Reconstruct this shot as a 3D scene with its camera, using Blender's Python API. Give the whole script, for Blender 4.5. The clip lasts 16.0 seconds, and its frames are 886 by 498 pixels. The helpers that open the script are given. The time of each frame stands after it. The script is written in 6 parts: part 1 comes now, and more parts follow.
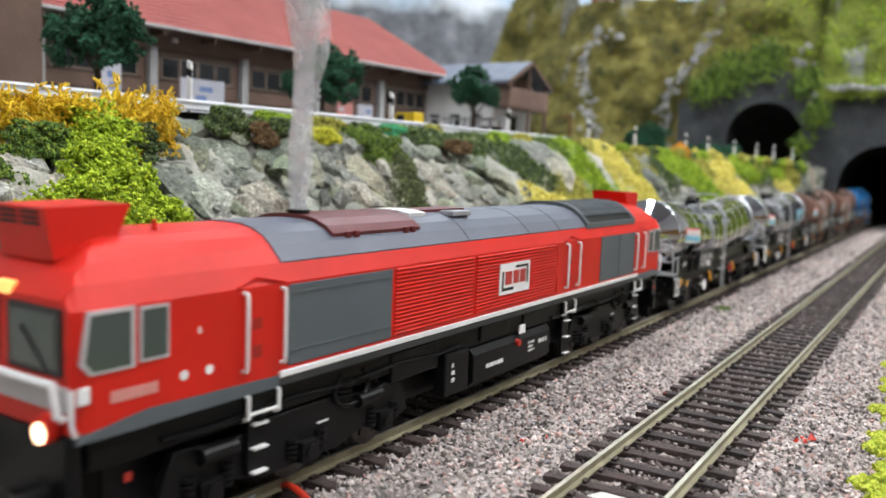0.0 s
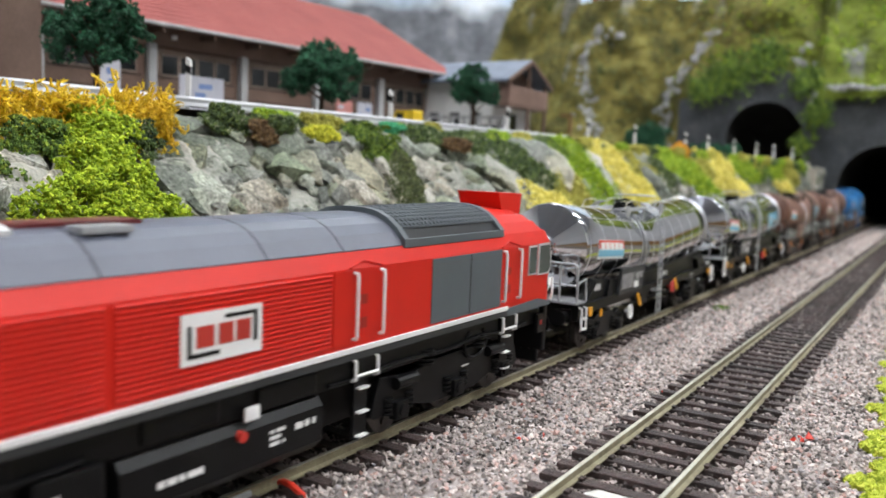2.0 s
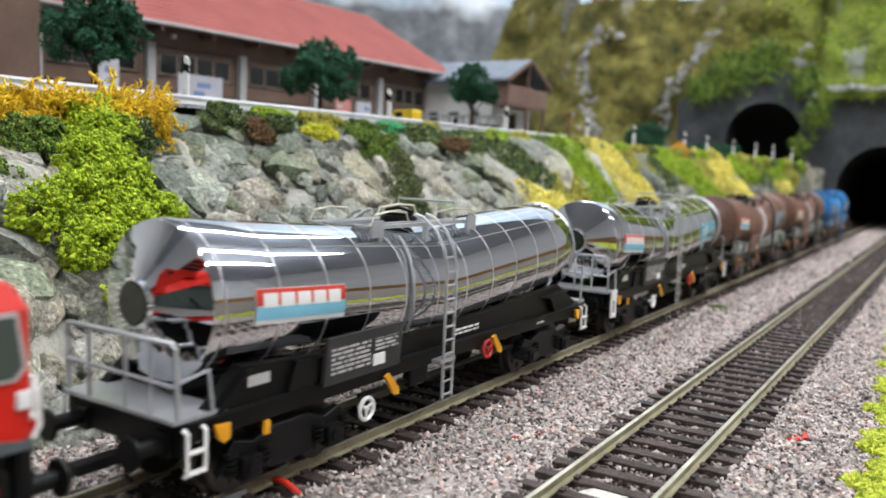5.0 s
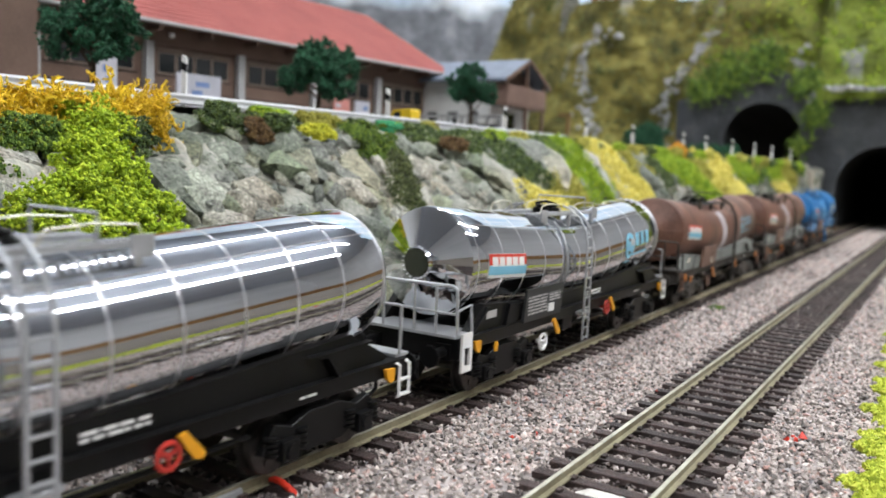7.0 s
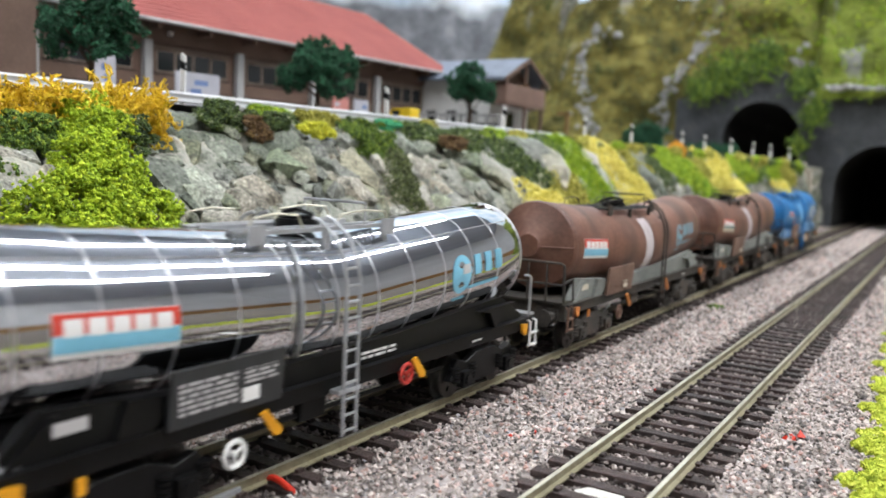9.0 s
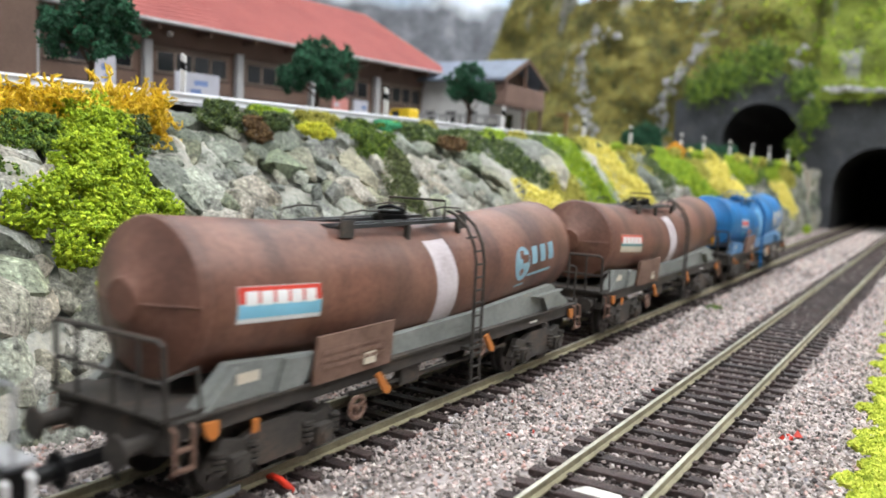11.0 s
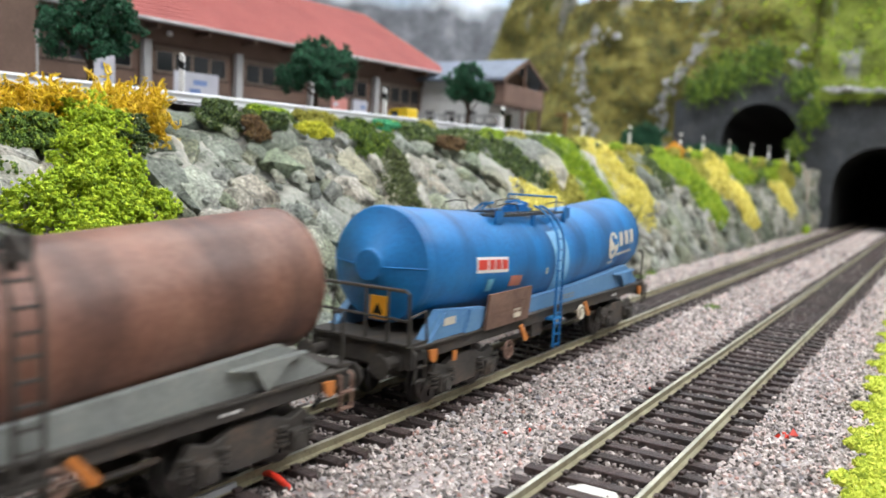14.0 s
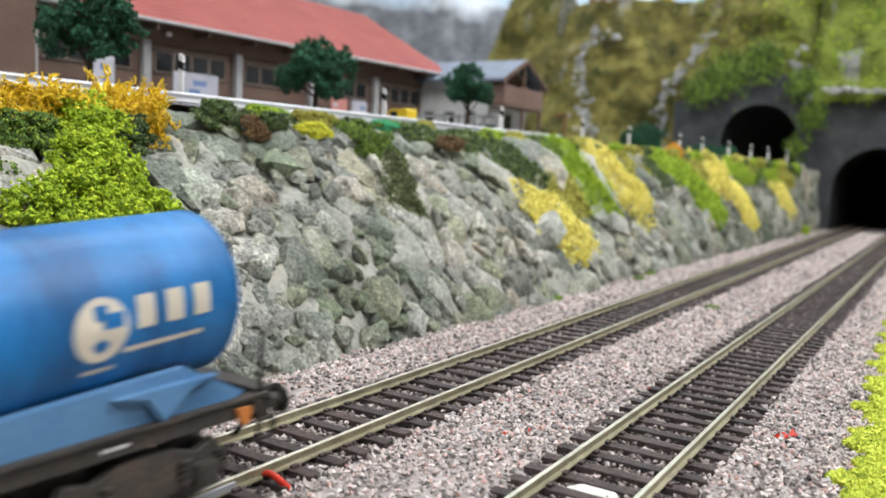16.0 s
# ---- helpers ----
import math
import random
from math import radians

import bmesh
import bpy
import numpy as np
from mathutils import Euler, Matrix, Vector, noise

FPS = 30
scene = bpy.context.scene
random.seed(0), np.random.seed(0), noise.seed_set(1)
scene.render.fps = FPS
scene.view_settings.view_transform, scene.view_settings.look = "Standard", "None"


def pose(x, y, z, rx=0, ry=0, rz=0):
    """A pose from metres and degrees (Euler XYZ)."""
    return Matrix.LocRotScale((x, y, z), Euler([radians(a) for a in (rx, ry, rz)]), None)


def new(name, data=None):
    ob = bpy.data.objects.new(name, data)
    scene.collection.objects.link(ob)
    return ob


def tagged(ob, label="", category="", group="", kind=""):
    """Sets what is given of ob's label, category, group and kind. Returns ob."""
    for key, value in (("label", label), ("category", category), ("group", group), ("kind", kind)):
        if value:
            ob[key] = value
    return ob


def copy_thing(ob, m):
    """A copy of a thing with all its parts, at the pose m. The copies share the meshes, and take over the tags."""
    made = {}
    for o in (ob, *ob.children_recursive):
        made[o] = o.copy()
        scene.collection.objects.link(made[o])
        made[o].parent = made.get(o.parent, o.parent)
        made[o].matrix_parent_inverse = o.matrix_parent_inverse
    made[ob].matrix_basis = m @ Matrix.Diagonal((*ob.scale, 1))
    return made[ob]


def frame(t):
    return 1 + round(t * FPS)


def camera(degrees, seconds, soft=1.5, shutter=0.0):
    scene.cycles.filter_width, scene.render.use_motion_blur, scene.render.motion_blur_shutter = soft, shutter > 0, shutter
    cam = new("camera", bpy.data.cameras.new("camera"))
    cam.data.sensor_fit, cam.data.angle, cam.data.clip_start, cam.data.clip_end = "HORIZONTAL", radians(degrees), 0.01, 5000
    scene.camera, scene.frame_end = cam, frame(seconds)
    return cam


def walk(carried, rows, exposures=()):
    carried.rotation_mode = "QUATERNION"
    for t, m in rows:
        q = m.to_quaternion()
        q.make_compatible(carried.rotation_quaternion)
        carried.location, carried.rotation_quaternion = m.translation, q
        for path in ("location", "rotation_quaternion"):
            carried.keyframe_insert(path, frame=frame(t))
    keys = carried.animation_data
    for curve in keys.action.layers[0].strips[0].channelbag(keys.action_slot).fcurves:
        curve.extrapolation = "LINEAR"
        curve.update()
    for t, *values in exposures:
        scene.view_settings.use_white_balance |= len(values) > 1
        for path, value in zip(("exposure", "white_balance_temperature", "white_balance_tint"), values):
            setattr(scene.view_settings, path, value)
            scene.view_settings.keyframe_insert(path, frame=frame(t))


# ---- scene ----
# Model railway at true H0 size. Lengths below are in millimetres; mm() and part() turn them into metres.
def mm(x, y, z, rx=0, ry=0, rz=0):
    return pose(x / 1000, y / 1000, z / 1000, rx, ry, rz)


# ---- camera ----
cam = camera(57.35, 16.0, soft=1.6, shutter=0.5)
cam.data.dof.use_dof, cam.data.dof.focus_distance, cam.data.dof.aperture_fstop = True, 0.18, 22
PATH = [
    (0.0, mm(105.64, -0.54, 56.08, 84.045, -2.142, 32.541)),
    (0.5, mm(105.81, -0.64, 56.02, 84.027, -2.179, 32.548)),
    (1.0, mm(105.90, -0.60, 55.95, 84.009, -2.237, 32.546)),
    (1.5, mm(105.97, -0.39, 55.87, 83.986, -2.297, 32.547)),
    (2.0, mm(106.03, -0.16, 55.85, 83.950, -2.334, 32.560)),
    (2.5, mm(106.14, 0.01, 55.86, 83.922, -2.345, 32.575)),
    (3.0, mm(106.35, 0.11, 55.78, 83.917, -2.347, 32.580)),
    (3.5, mm(106.55, 0.07, 55.65, 83.927, -2.367, 32.570)),
    (4.0, mm(106.65, 0.03, 55.57, 83.940, -2.398, 32.563)),
    (5.2, mm(106.71, 0.30, 55.52, 83.949, -2.473, 32.564)),
    (6.5, mm(106.79, 0.63, 55.46, 83.953, -2.547, 32.549)),
    (7.0, mm(106.82, 0.70, 55.46, 83.939, -2.562, 32.502)),
    (7.5, mm(106.82, 0.69, 55.49, 83.912, -2.591, 32.460)),
    (8.0, mm(106.78, 0.69, 55.48, 83.894, -2.624, 32.446)),
    (8.5, mm(106.76, 0.71, 55.43, 83.876, -2.626, 32.432)),
    (9.0, mm(106.83, 0.73, 55.42, 83.859, -2.621, 32.427)),
    (10.2, mm(107.12, 0.39, 55.38, 83.886, -2.687, 32.403)),
    (11.5, mm(107.45, -0.08, 55.33, 83.929, -2.765, 32.373)),
    (12.0, mm(107.63, -0.19, 55.31, 83.933, -2.773, 32.374)),
    (12.5, mm(107.82, -0.08, 55.22, 83.930, -2.769, 32.375)),
    (13.0, mm(108.00, 0.09, 55.11, 83.929, -2.759, 32.373)),
    (13.5, mm(108.17, 0.09, 55.07, 83.928, -2.760, 32.379)),
    (14.0, mm(108.26, 0.03, 55.08, 83.930, -2.776, 32.397)),
    (14.5, mm(108.24, 0.14, 55.06, 83.935, -2.783, 32.410)),
    (15.0, mm(108.17, 0.28, 55.06, 83.937, -2.783, 32.406)),
    (15.5, mm(108.18, 0.23, 55.04, 83.951, -2.780, 32.388)),
    (16.0, mm(108.32, 0.02, 54.92, 83.991, -2.762, 32.368)),
]
walk(cam, PATH, [(0, 0.04), (4, 0.06), (6.5, 0.06), (8.5, 0.08), (10, 0.18), (11.5, 0.28), (12.5, 0.30), (13.5, 0.26), (14.5, 0.20), (16, 0.12)])

# ---- light: an exhibition room with strip lamps ----
world = bpy.data.worlds.new("room_world")
scene.world = world
world.use_nodes = True
world.node_tree.nodes["Background"].inputs[0].default_value = (0.75, 0.85, 1.0, 1)
world.node_tree.nodes["Background"].inputs[1].default_value = 0.02
STRIPS = ((520, 1400), (1150, 1400), (-500, 1400))   # x and height of the long ceiling strips
STRIP_POWER = 14.8


def strip_lamp(x, z):
    data = bpy.data.lights.new("strip_light", "AREA")
    data.shape, data.size, data.size_y, data.energy, data.color = "RECTANGLE", 0.04, 3.2, STRIP_POWER, (0.97, 0.99, 1.0)
    ob = new("strip_light", data)
    ob.matrix_world = mm(x, 500, z - 12)


for sx, sz in STRIPS:
    strip_lamp(sx, sz)


# ---- materials ----
def nodes_of(name):
    m = bpy.data.materials.new(name)
    m.use_nodes = True
    nt = m.node_tree
    return m, nt, nt.nodes["Principled BSDF"]


def ramp(nt, fac, stops):
    r = nt.nodes.new("ShaderNodeValToRGB")
    el = r.color_ramp.elements
    while len(el) < len(stops):
        el.new(0.5)
    for e, (p, c) in zip(el, stops):
        e.position, e.color = p, (*c, 1)
    nt.links.new(fac, r.inputs[0])
    return r.outputs[0]


def noise_tex(nt, size, detail=4.0, kind="Object", rough=0.55):
    """Noise whose features are about size millimetres wide."""
    tc = nt.nodes.new("ShaderNodeTexCoord")
    n = nt.nodes.new("ShaderNodeTexNoise")
    n.inputs["Scale"].default_value, n.inputs["Detail"].default_value = 1000.0 / size, detail
    n.inputs["Roughness"].default_value = rough
    nt.links.new(tc.outputs[kind], n.inputs["Vector"])
    return n.outputs["Fac"]


def bumped(nt, bsdf, fac, depth, strength=0.6):
    b = nt.nodes.new("ShaderNodeBump")
    b.inputs["Strength"].default_value, b.inputs["Distance"].default_value = strength, depth / 1000
    nt.links.new(fac, b.inputs["Height"])
    nt.links.new(b.outputs[0], bsdf.inputs["Normal"])


def tone(c, k):
    return tuple(min(1.0, v * k) for v in c)


def paint(name, c, rough=0.45, metal=0.0, size=14.0, var=0.12, bump=0.0, fine=0.6, spec=0.5):
    """Paint or plastic with a slow change of tone, fine speckle and a little relief."""
    m, nt, b = nodes_of(name)
    mix = nt.nodes.new("ShaderNodeMix")
    mix.data_type = "RGBA"
    mix.blend_type = "MULTIPLY"
    mix.inputs[0].default_value = 1.0
    nt.links.new(ramp(nt, noise_tex(nt, size), [(0.3, tone(c, 1 - var)), (0.7, tone(c, 1 + var))]), mix.inputs[6])
    nt.links.new(ramp(nt, noise_tex(nt, fine, 2), [(0.3, (1 - var * .6,) * 3), (0.7, (1, 1, 1))]), mix.inputs[7])
    nt.links.new(mix.outputs[2], b.inputs["Base Color"])
    b.inputs["Roughness"].default_value, b.inputs["Metallic"].default_value = rough, metal
    b.inputs["Specular IOR Level"].default_value = spec
    if bump:
        bumped(nt, b, noise_tex(nt, fine, 3), bump)
    return m


def blend(name, stops, size, rough=0.8, bump=0.3, fine=1.2, metal=0.0, bump_size=None, streak=None):
    """A surface whose colour wanders through several tones."""
    m, nt, b = nodes_of(name)
    n1, n2 = noise_tex(nt, size, 6), noise_tex(nt, fine, 4)
    mx = nt.nodes.new("ShaderNodeMath")
    mx.operation = "MULTIPLY_ADD"
    mx.inputs[1].default_value = 0.35
    nt.links.new(n2, mx.inputs[0])
    ad = nt.nodes.new("ShaderNodeMath")
    ad.operation = "MULTIPLY"
    ad.inputs[1].default_value = 0.65
    nt.links.new(n1, ad.inputs[0])
    nt.links.new(ad.outputs[0], mx.inputs[2])
    col = ramp(nt, mx.outputs[0], stops)
    if streak:
        tc = nt.nodes.new("ShaderNodeTexCoord")
        mp = nt.nodes.new("ShaderNodeMapping")
        mp.inputs["Scale"].default_value = (22, 1000 / streak, 22)
        nt.links.new(tc.outputs["Object"], mp.inputs["Vector"])
        st = nt.nodes.new("ShaderNodeTexNoise")
        st.inputs["Scale"].default_value, st.inputs["Detail"].default_value = 1.0, 4.0
        nt.links.new(mp.outputs[0], st.inputs["Vector"])
        mul = nt.nodes.new("ShaderNodeMix")
        mul.data_type = "RGBA"
        mul.blend_type = "MULTIPLY"
        mul.inputs[0].default_value = 1.0
        nt.links.new(col, mul.inputs[6])
        nt.links.new(ramp(nt, st.outputs["Fac"], [(0.36, (0.52, 0.52, 0.55)), (0.52, (1, 1, 1)), (0.66, (1.2, 1.16, 1.14))]), mul.inputs[7])
        col = mul.outputs[2]
    nt.links.new(col, b.inputs["Base Color"])
    b.inputs["Roughness"].default_value, b.inputs["Metallic"].default_value = rough, metal
    if bump:
        bumped(nt, b, noise_tex(nt, bump_size or fine, 5), bump)
    return m


def island(name, stops, rough=0.9, size=None, per_object=False, relief=None):
    """Tones picked piece by piece: per loose piece, or per object."""
    m, nt, b = nodes_of(name)
    if per_object:
        out = nt.nodes.new("ShaderNodeObjectInfo").outputs["Random"]
    else:
        out = nt.nodes.new("ShaderNodeNewGeometry").outputs["Random Per Island"]
    col = ramp(nt, out, stops)
    if size:
        mix = nt.nodes.new("ShaderNodeMix")
        mix.data_type = "RGBA"
        mix.blend_type = "MULTIPLY"
        mix.inputs[0].default_value = 1.0
        nt.links.new(col, mix.inputs[6])
        nt.links.new(ramp(nt, noise_tex(nt, size, 6, rough=0.7), [(0.36, (0.40, 0.40, 0.38)), (0.48, (0.85, 0.85, 0.83)), (0.62, (1.25, 1.23, 1.2))]), mix.inputs[7])
        col = mix.outputs[2]
        if relief:
            ge = nt.nodes.new("ShaderNodeNewGeometry")
            wn = nt.nodes.new("ShaderNodeTexNoise")
            wn.inputs["Scale"].default_value, wn.inputs["Detail"].default_value = 22.0, 6.0
            nt.links.new(ge.outputs["Position"], wn.inputs["Vector"])
            wm = nt.nodes.new("ShaderNodeMix")
            wm.data_type = "RGBA"
            wm.blend_type = "MULTIPLY"
            wm.inputs[0].default_value = 1.0
            nt.links.new(col, wm.inputs[6])
            nt.links.new(ramp(nt, wn.outputs["Fac"], [(0.36, (0.55, 0.62, 0.48)), (0.47, (0.92, 0.95, 0.86)), (0.54, (1.05, 1.03, 1.0)), (0.64, (1.2, 1.12, 1.0))]), wm.inputs[7])
            sp = nt.nodes.new("ShaderNodeMix")
            sp.data_type = "RGBA"
            sp.blend_type = "MULTIPLY"
            sp.inputs[0].default_value = 1.0
            fn = nt.nodes.new("ShaderNodeTexNoise")
            fn.inputs["Scale"].default_value, fn.inputs["Detail"].default_value = 900.0, 3.0
            nt.links.new(ge.outputs["Position"], fn.inputs["Vector"])
            nt.links.new(wm.outputs[2], sp.inputs[6])
            nt.links.new(ramp(nt, fn.outputs["Fac"], [(0.34, (0.45, 0.45, 0.44)), (0.47, (1, 1, 1)), (0.58, (1.05, 1.05, 1.05)), (0.66, (1.7, 1.7, 1.68))]), sp.inputs[7])
            col = sp.outputs[2]
        bumped(nt, b, noise_tex(nt, size * .6, 6, rough=0.7), relief or size * .35, 1.0)
    nt.links.new(col, b.inputs["Base Color"])
    b.inputs["Roughness"].default_value = rough
    return m


def glow(name, c, strength):
    m, nt, b = nodes_of(name)
    b.inputs["Base Color"].default_value = (*c, 1)
    b.inputs["Emission Color"].default_value = (*c, 1)
    b.inputs["Emission Strength"].default_value = strength
    return m


RED = paint("red_paint", (0.58, 0.016, 0.008), 0.42, var=0.06, spec=0.3)
GREY = paint("grey_paint", (0.085, 0.10, 0.11), 0.5, var=0.08)
ROOFGREY = paint("roof_grey", (0.10, 0.108, 0.14), 0.42, var=0.1)
MAROON = paint("maroon_panel", (0.115, 0.012, 0.012), 0.4)
WHITE = paint("white_paint", (0.78, 0.77, 0.76), 0.45, var=0.05)
BLACK = paint("black_plastic", (0.0045, 0.0045, 0.005), 0.4, var=0.25, size=5, spec=0.22)
DARKGREY = paint("dark_frame", (0.03, 0.032, 0.034), 0.5, var=0.2, size=6)
SILVER = paint("silver_plastic", (0.42, 0.43, 0.45), 0.32, 0.35, var=0.12, size=5)
YELLOW = paint("yellow_paint", (0.72, 0.32, 0.012), 0.45)
REDSPOT = paint("red_handwheel", (0.45, 0.03, 0.02), 0.45)
RAIL = blend("rail_metal", [(0.35, (0.44, 0.41, 0.32)), (0.6, (0.70, 0.67, 0.55))], 9, 0.32, 0.02, 1.0, metal=0.7)
RAILSIDE = blend("rail_side", [(0.35, (0.22, 0.19, 0.12)), (0.65, (0.40, 0.36, 0.24))], 7, 0.5, 0.05, 0.8, metal=0.25)
SLEEPER = island("sleeper_plastic", [(0.0, (0.022, 0.013, 0.012)), (0.5, (0.042, 0.024, 0.022)), (1.0, (0.065, 0.040, 0.037))], 0.55, size=1.6, per_object=True)
GRAVEL = island("gravel", [(0.0, (0.06, 0.054, 0.053)), (0.14, (0.20, 0.175, 0.16)), (0.32, (0.38, 0.33, 0.305)), (0.55, (0.53, 0.46, 0.43)), (0.75, (0.63, 0.555, 0.515)),
                           (0.86, (0.50, 0.30, 0.26)), (0.93, (0.72, 0.66, 0.62)), (1.0, (0.22, 0.21, 0.23))], 0.85)
TRACKGRAVEL = island("oiled_gravel", [(0.0, (0.04, 0.033, 0.032)), (0.3, (0.12, 0.098, 0.092)), (0.6, (0.25, 0.205, 0.19)), (0.85, (0.40, 0.34, 0.315)), (1.0, (0.58, 0.52, 0.485))], 0.85)
BALLAST = blend("ballast_bed", [(0.30, (0.15, 0.13, 0.125)), (0.45, (0.34, 0.295, 0.285)), (0.6, (0.48, 0.43, 0.41)), (0.72, (0.58, 0.53, 0.50))], 30, 0.9, 0.5, 1.3)
STONE = island("rock_stone", [(0.0, (0.15, 0.16, 0.15)), (0.3, (0.25, 0.26, 0.245)), (0.55, (0.35, 0.35, 0.33)), (0.75, (0.31, 0.285, 0.24)), (0.9, (0.22, 0.255, 0.18)), (1.0, (0.47, 0.47, 0.455))], 0.7, size=0.45, per_object=True, relief=1.1)
RUBBLE = island("rock_rubble", [(0.0, (0.11, 0.12, 0.11)), (0.3, (0.20, 0.215, 0.195)), (0.55, (0.29, 0.295, 0.27)), (0.75, (0.27, 0.255, 0.21)), (0.9, (0.18, 0.21, 0.145)), (1.0, (0.40, 0.40, 0.385))], 0.75, size=2.5, relief=1.2)
PLASTER = blend("plaster_slope", [(0.32, (0.10, 0.12, 0.08)), (0.43, (0.21, 0.225, 0.185)), (0.52, (0.33, 0.325, 0.285)), (0.62, (0.43, 0.40, 0.33)), (0.72, (0.26, 0.26, 0.22))], 32, 0.85, 1.6, 1.8)
BOARD = blend("baseboard_scatter", [(0.3, (0.07, 0.06, 0.05)), (0.7, (0.15, 0.125, 0.10))], 60, 0.9, 0.5, 2.0)
GRASS = island("lime_turf", [(0.0, (0.24, 0.31, 0.02)), (0.5, (0.44, 0.50, 0.045)), (1.0, (0.60, 0.62, 0.09))], 0.9)
LIMEBED = blend("turf_bed", [(0.3, (0.22, 0.32, 0.015)), (0.7, (0.42, 0.5, 0.03))], 20, 0.9, 0.8, 1.5)


# ---- mesh helpers ----
def smooth_mesh(me, on):
    if on:
        for p in me.polygons:
            p.use_smooth = True
        me.set_sharp_from_angle(angle=radians(32))


def part(name, bm, material, parent=None, label="", smooth=False):
    """Link a bmesh (millimetres) as one mesh object, under a thing where one is given."""
    me = bpy.data.meshes.new(name)
    bmesh.ops.scale(bm, vec=(0.001,) * 3, verts=bm.verts)
    bm.to_mesh(me)
    bm.free()
    me.materials.append(material)
    smooth_mesh(me, smooth)
    ob = new(name, me)
    if parent:
        ob.parent = parent
    if label:
        ob["label"] = label
    return ob


def lump(name, verts, faces, material, parent=None, label="", smooth=False):
    """Link plain vertex and face arrays (millimetres) as one mesh object."""
    me = bpy.data.meshes.new(name)
    v = np.asarray(verts, dtype=float) * 0.001
    me.from_pydata(v.tolist(), [], faces if isinstance(faces, list) else faces.tolist())
    me.materials.append(material)
    smooth_mesh(me, smooth)
    ob = new(name, me)
    if parent:
        ob.parent = parent
    if label:
        ob["label"] = label
    return ob


def thing(name, label, category, group="", kind=""):
    return tagged(new(name), label, category, group, kind)


def box(x0, x1, y0, y1, z0, z1, bevel=0.0, bm=None):
    bm2 = bmesh.new()
    bmesh.ops.create_cube(bm2, size=1)
    for v in bm2.verts:
        v.co = Vector(((x0 + x1) / 2 + v.co.x * (x1 - x0), (y0 + y1) / 2 + v.co.y * (y1 - y0), (z0 + z1) / 2 + v.co.z * (z1 - z0)))
    if bevel:
        bmesh.ops.bevel(bm2, geom=bm2.edges[:], offset=bevel, segments=2, profile=0.6, affect="EDGES")
    return add(bm, bm2)


def add(bm, other):
    if bm is None:
        return other
    me = bpy.data.meshes.new("tmp")
    other.to_mesh(me)
    other.free()
    bm.from_mesh(me)
    bpy.data.meshes.remove(me)
    return bm


def disc(center, radius, length, axis="x", seg=20, bm=None, r2=None, bevel=0.0):
    bm2 = bmesh.new()
    bmesh.ops.create_cone(bm2, cap_ends=True, segments=seg, radius1=radius, radius2=radius if r2 is None else r2, depth=length)
    if bevel:
        bmesh.ops.bevel(bm2, geom=[e for e in bm2.edges if abs(e.verts[0].co.z - e.verts[1].co.z) < 1e-6], offset=bevel, segments=2, affect="EDGES")
    turn = {"x": Matrix.Rotation(math.pi / 2, 4, "Y"), "y": Matrix.Rotation(-math.pi / 2, 4, "X"), "z": Matrix.Identity(4)}[axis]
    bmesh.ops.transform(bm2, matrix=Matrix.Translation(center) @ turn, verts=bm2.verts)
    return add(bm, bm2)


def tube(points, radius, seg=6, bm=None, taper=1.0):
    """A round bar through the given points."""
    bm2 = bmesh.new()
    pts = [Vector(p) for p in points]
    rings = []
    for i, p in enumerate(pts):
        d = (pts[min(i + 1, len(pts) - 1)] - pts[max(i - 1, 0)]).normalized()
        a = d.orthogonal().normalized() if i == 0 else (rings[-1][1] - d * rings[-1][1].dot(d)).normalized()
        b = d.cross(a)
        r = radius * (1 + (taper - 1) * i / max(1, len(pts) - 1))
        ring = [bm2.verts.new(p + r * (a * math.cos(t) + b * math.sin(t))) for t in [2 * math.pi * k / seg for k in range(seg)]]
        rings.append((ring, a))
    for (r0, _), (r1, _) in zip(rings, rings[1:]):
        for k in range(seg):
            bm2.faces.new((r0[k], r0[(k + 1) % seg], r1[(k + 1) % seg], r1[k]))
    bm2.faces.new(rings[0][0][::-1])
    bm2.faces.new(rings[-1][0])
    return add(bm, bm2)


def prism(outline, y0, y1, bm=None, axis="y"):
    """An outline in x and z pulled along y (or, with axis x, an outline in y and z pulled along x)."""
    bm2 = bmesh.new()
    put = (lambda a, b, c: (a, c, b)) if axis == "y" else (lambda a, b, c: (c, a, b))
    lo = [bm2.verts.new(put(a, b, y0)) for a, b in outline]
    hi = [bm2.verts.new(put(a, b, y1)) for a, b in outline]
    n = len(outline)
    for k in range(n):
        bm2.faces.new((lo[k], lo[(k + 1) % n], hi[(k + 1) % n], hi[k]))
    bm2.faces.new(lo[::-1])
    bm2.faces.new(hi)
    bmesh.ops.recalc_face_normals(bm2, faces=bm2.faces[:])
    return add(bm, bm2)


OCTA_F = np.array([(0, 2, 4), (2, 1, 4), (1, 3, 4), (3, 0, 4), (2, 0, 5), (1, 2, 5), (3, 1, 5), (0, 3, 5)])
OCTA_V = np.array([(1, 0, 0), (-1, 0, 0), (0, 1, 0), (0, -1, 0), (0, 0, 1), (0, 0, -1)], float)


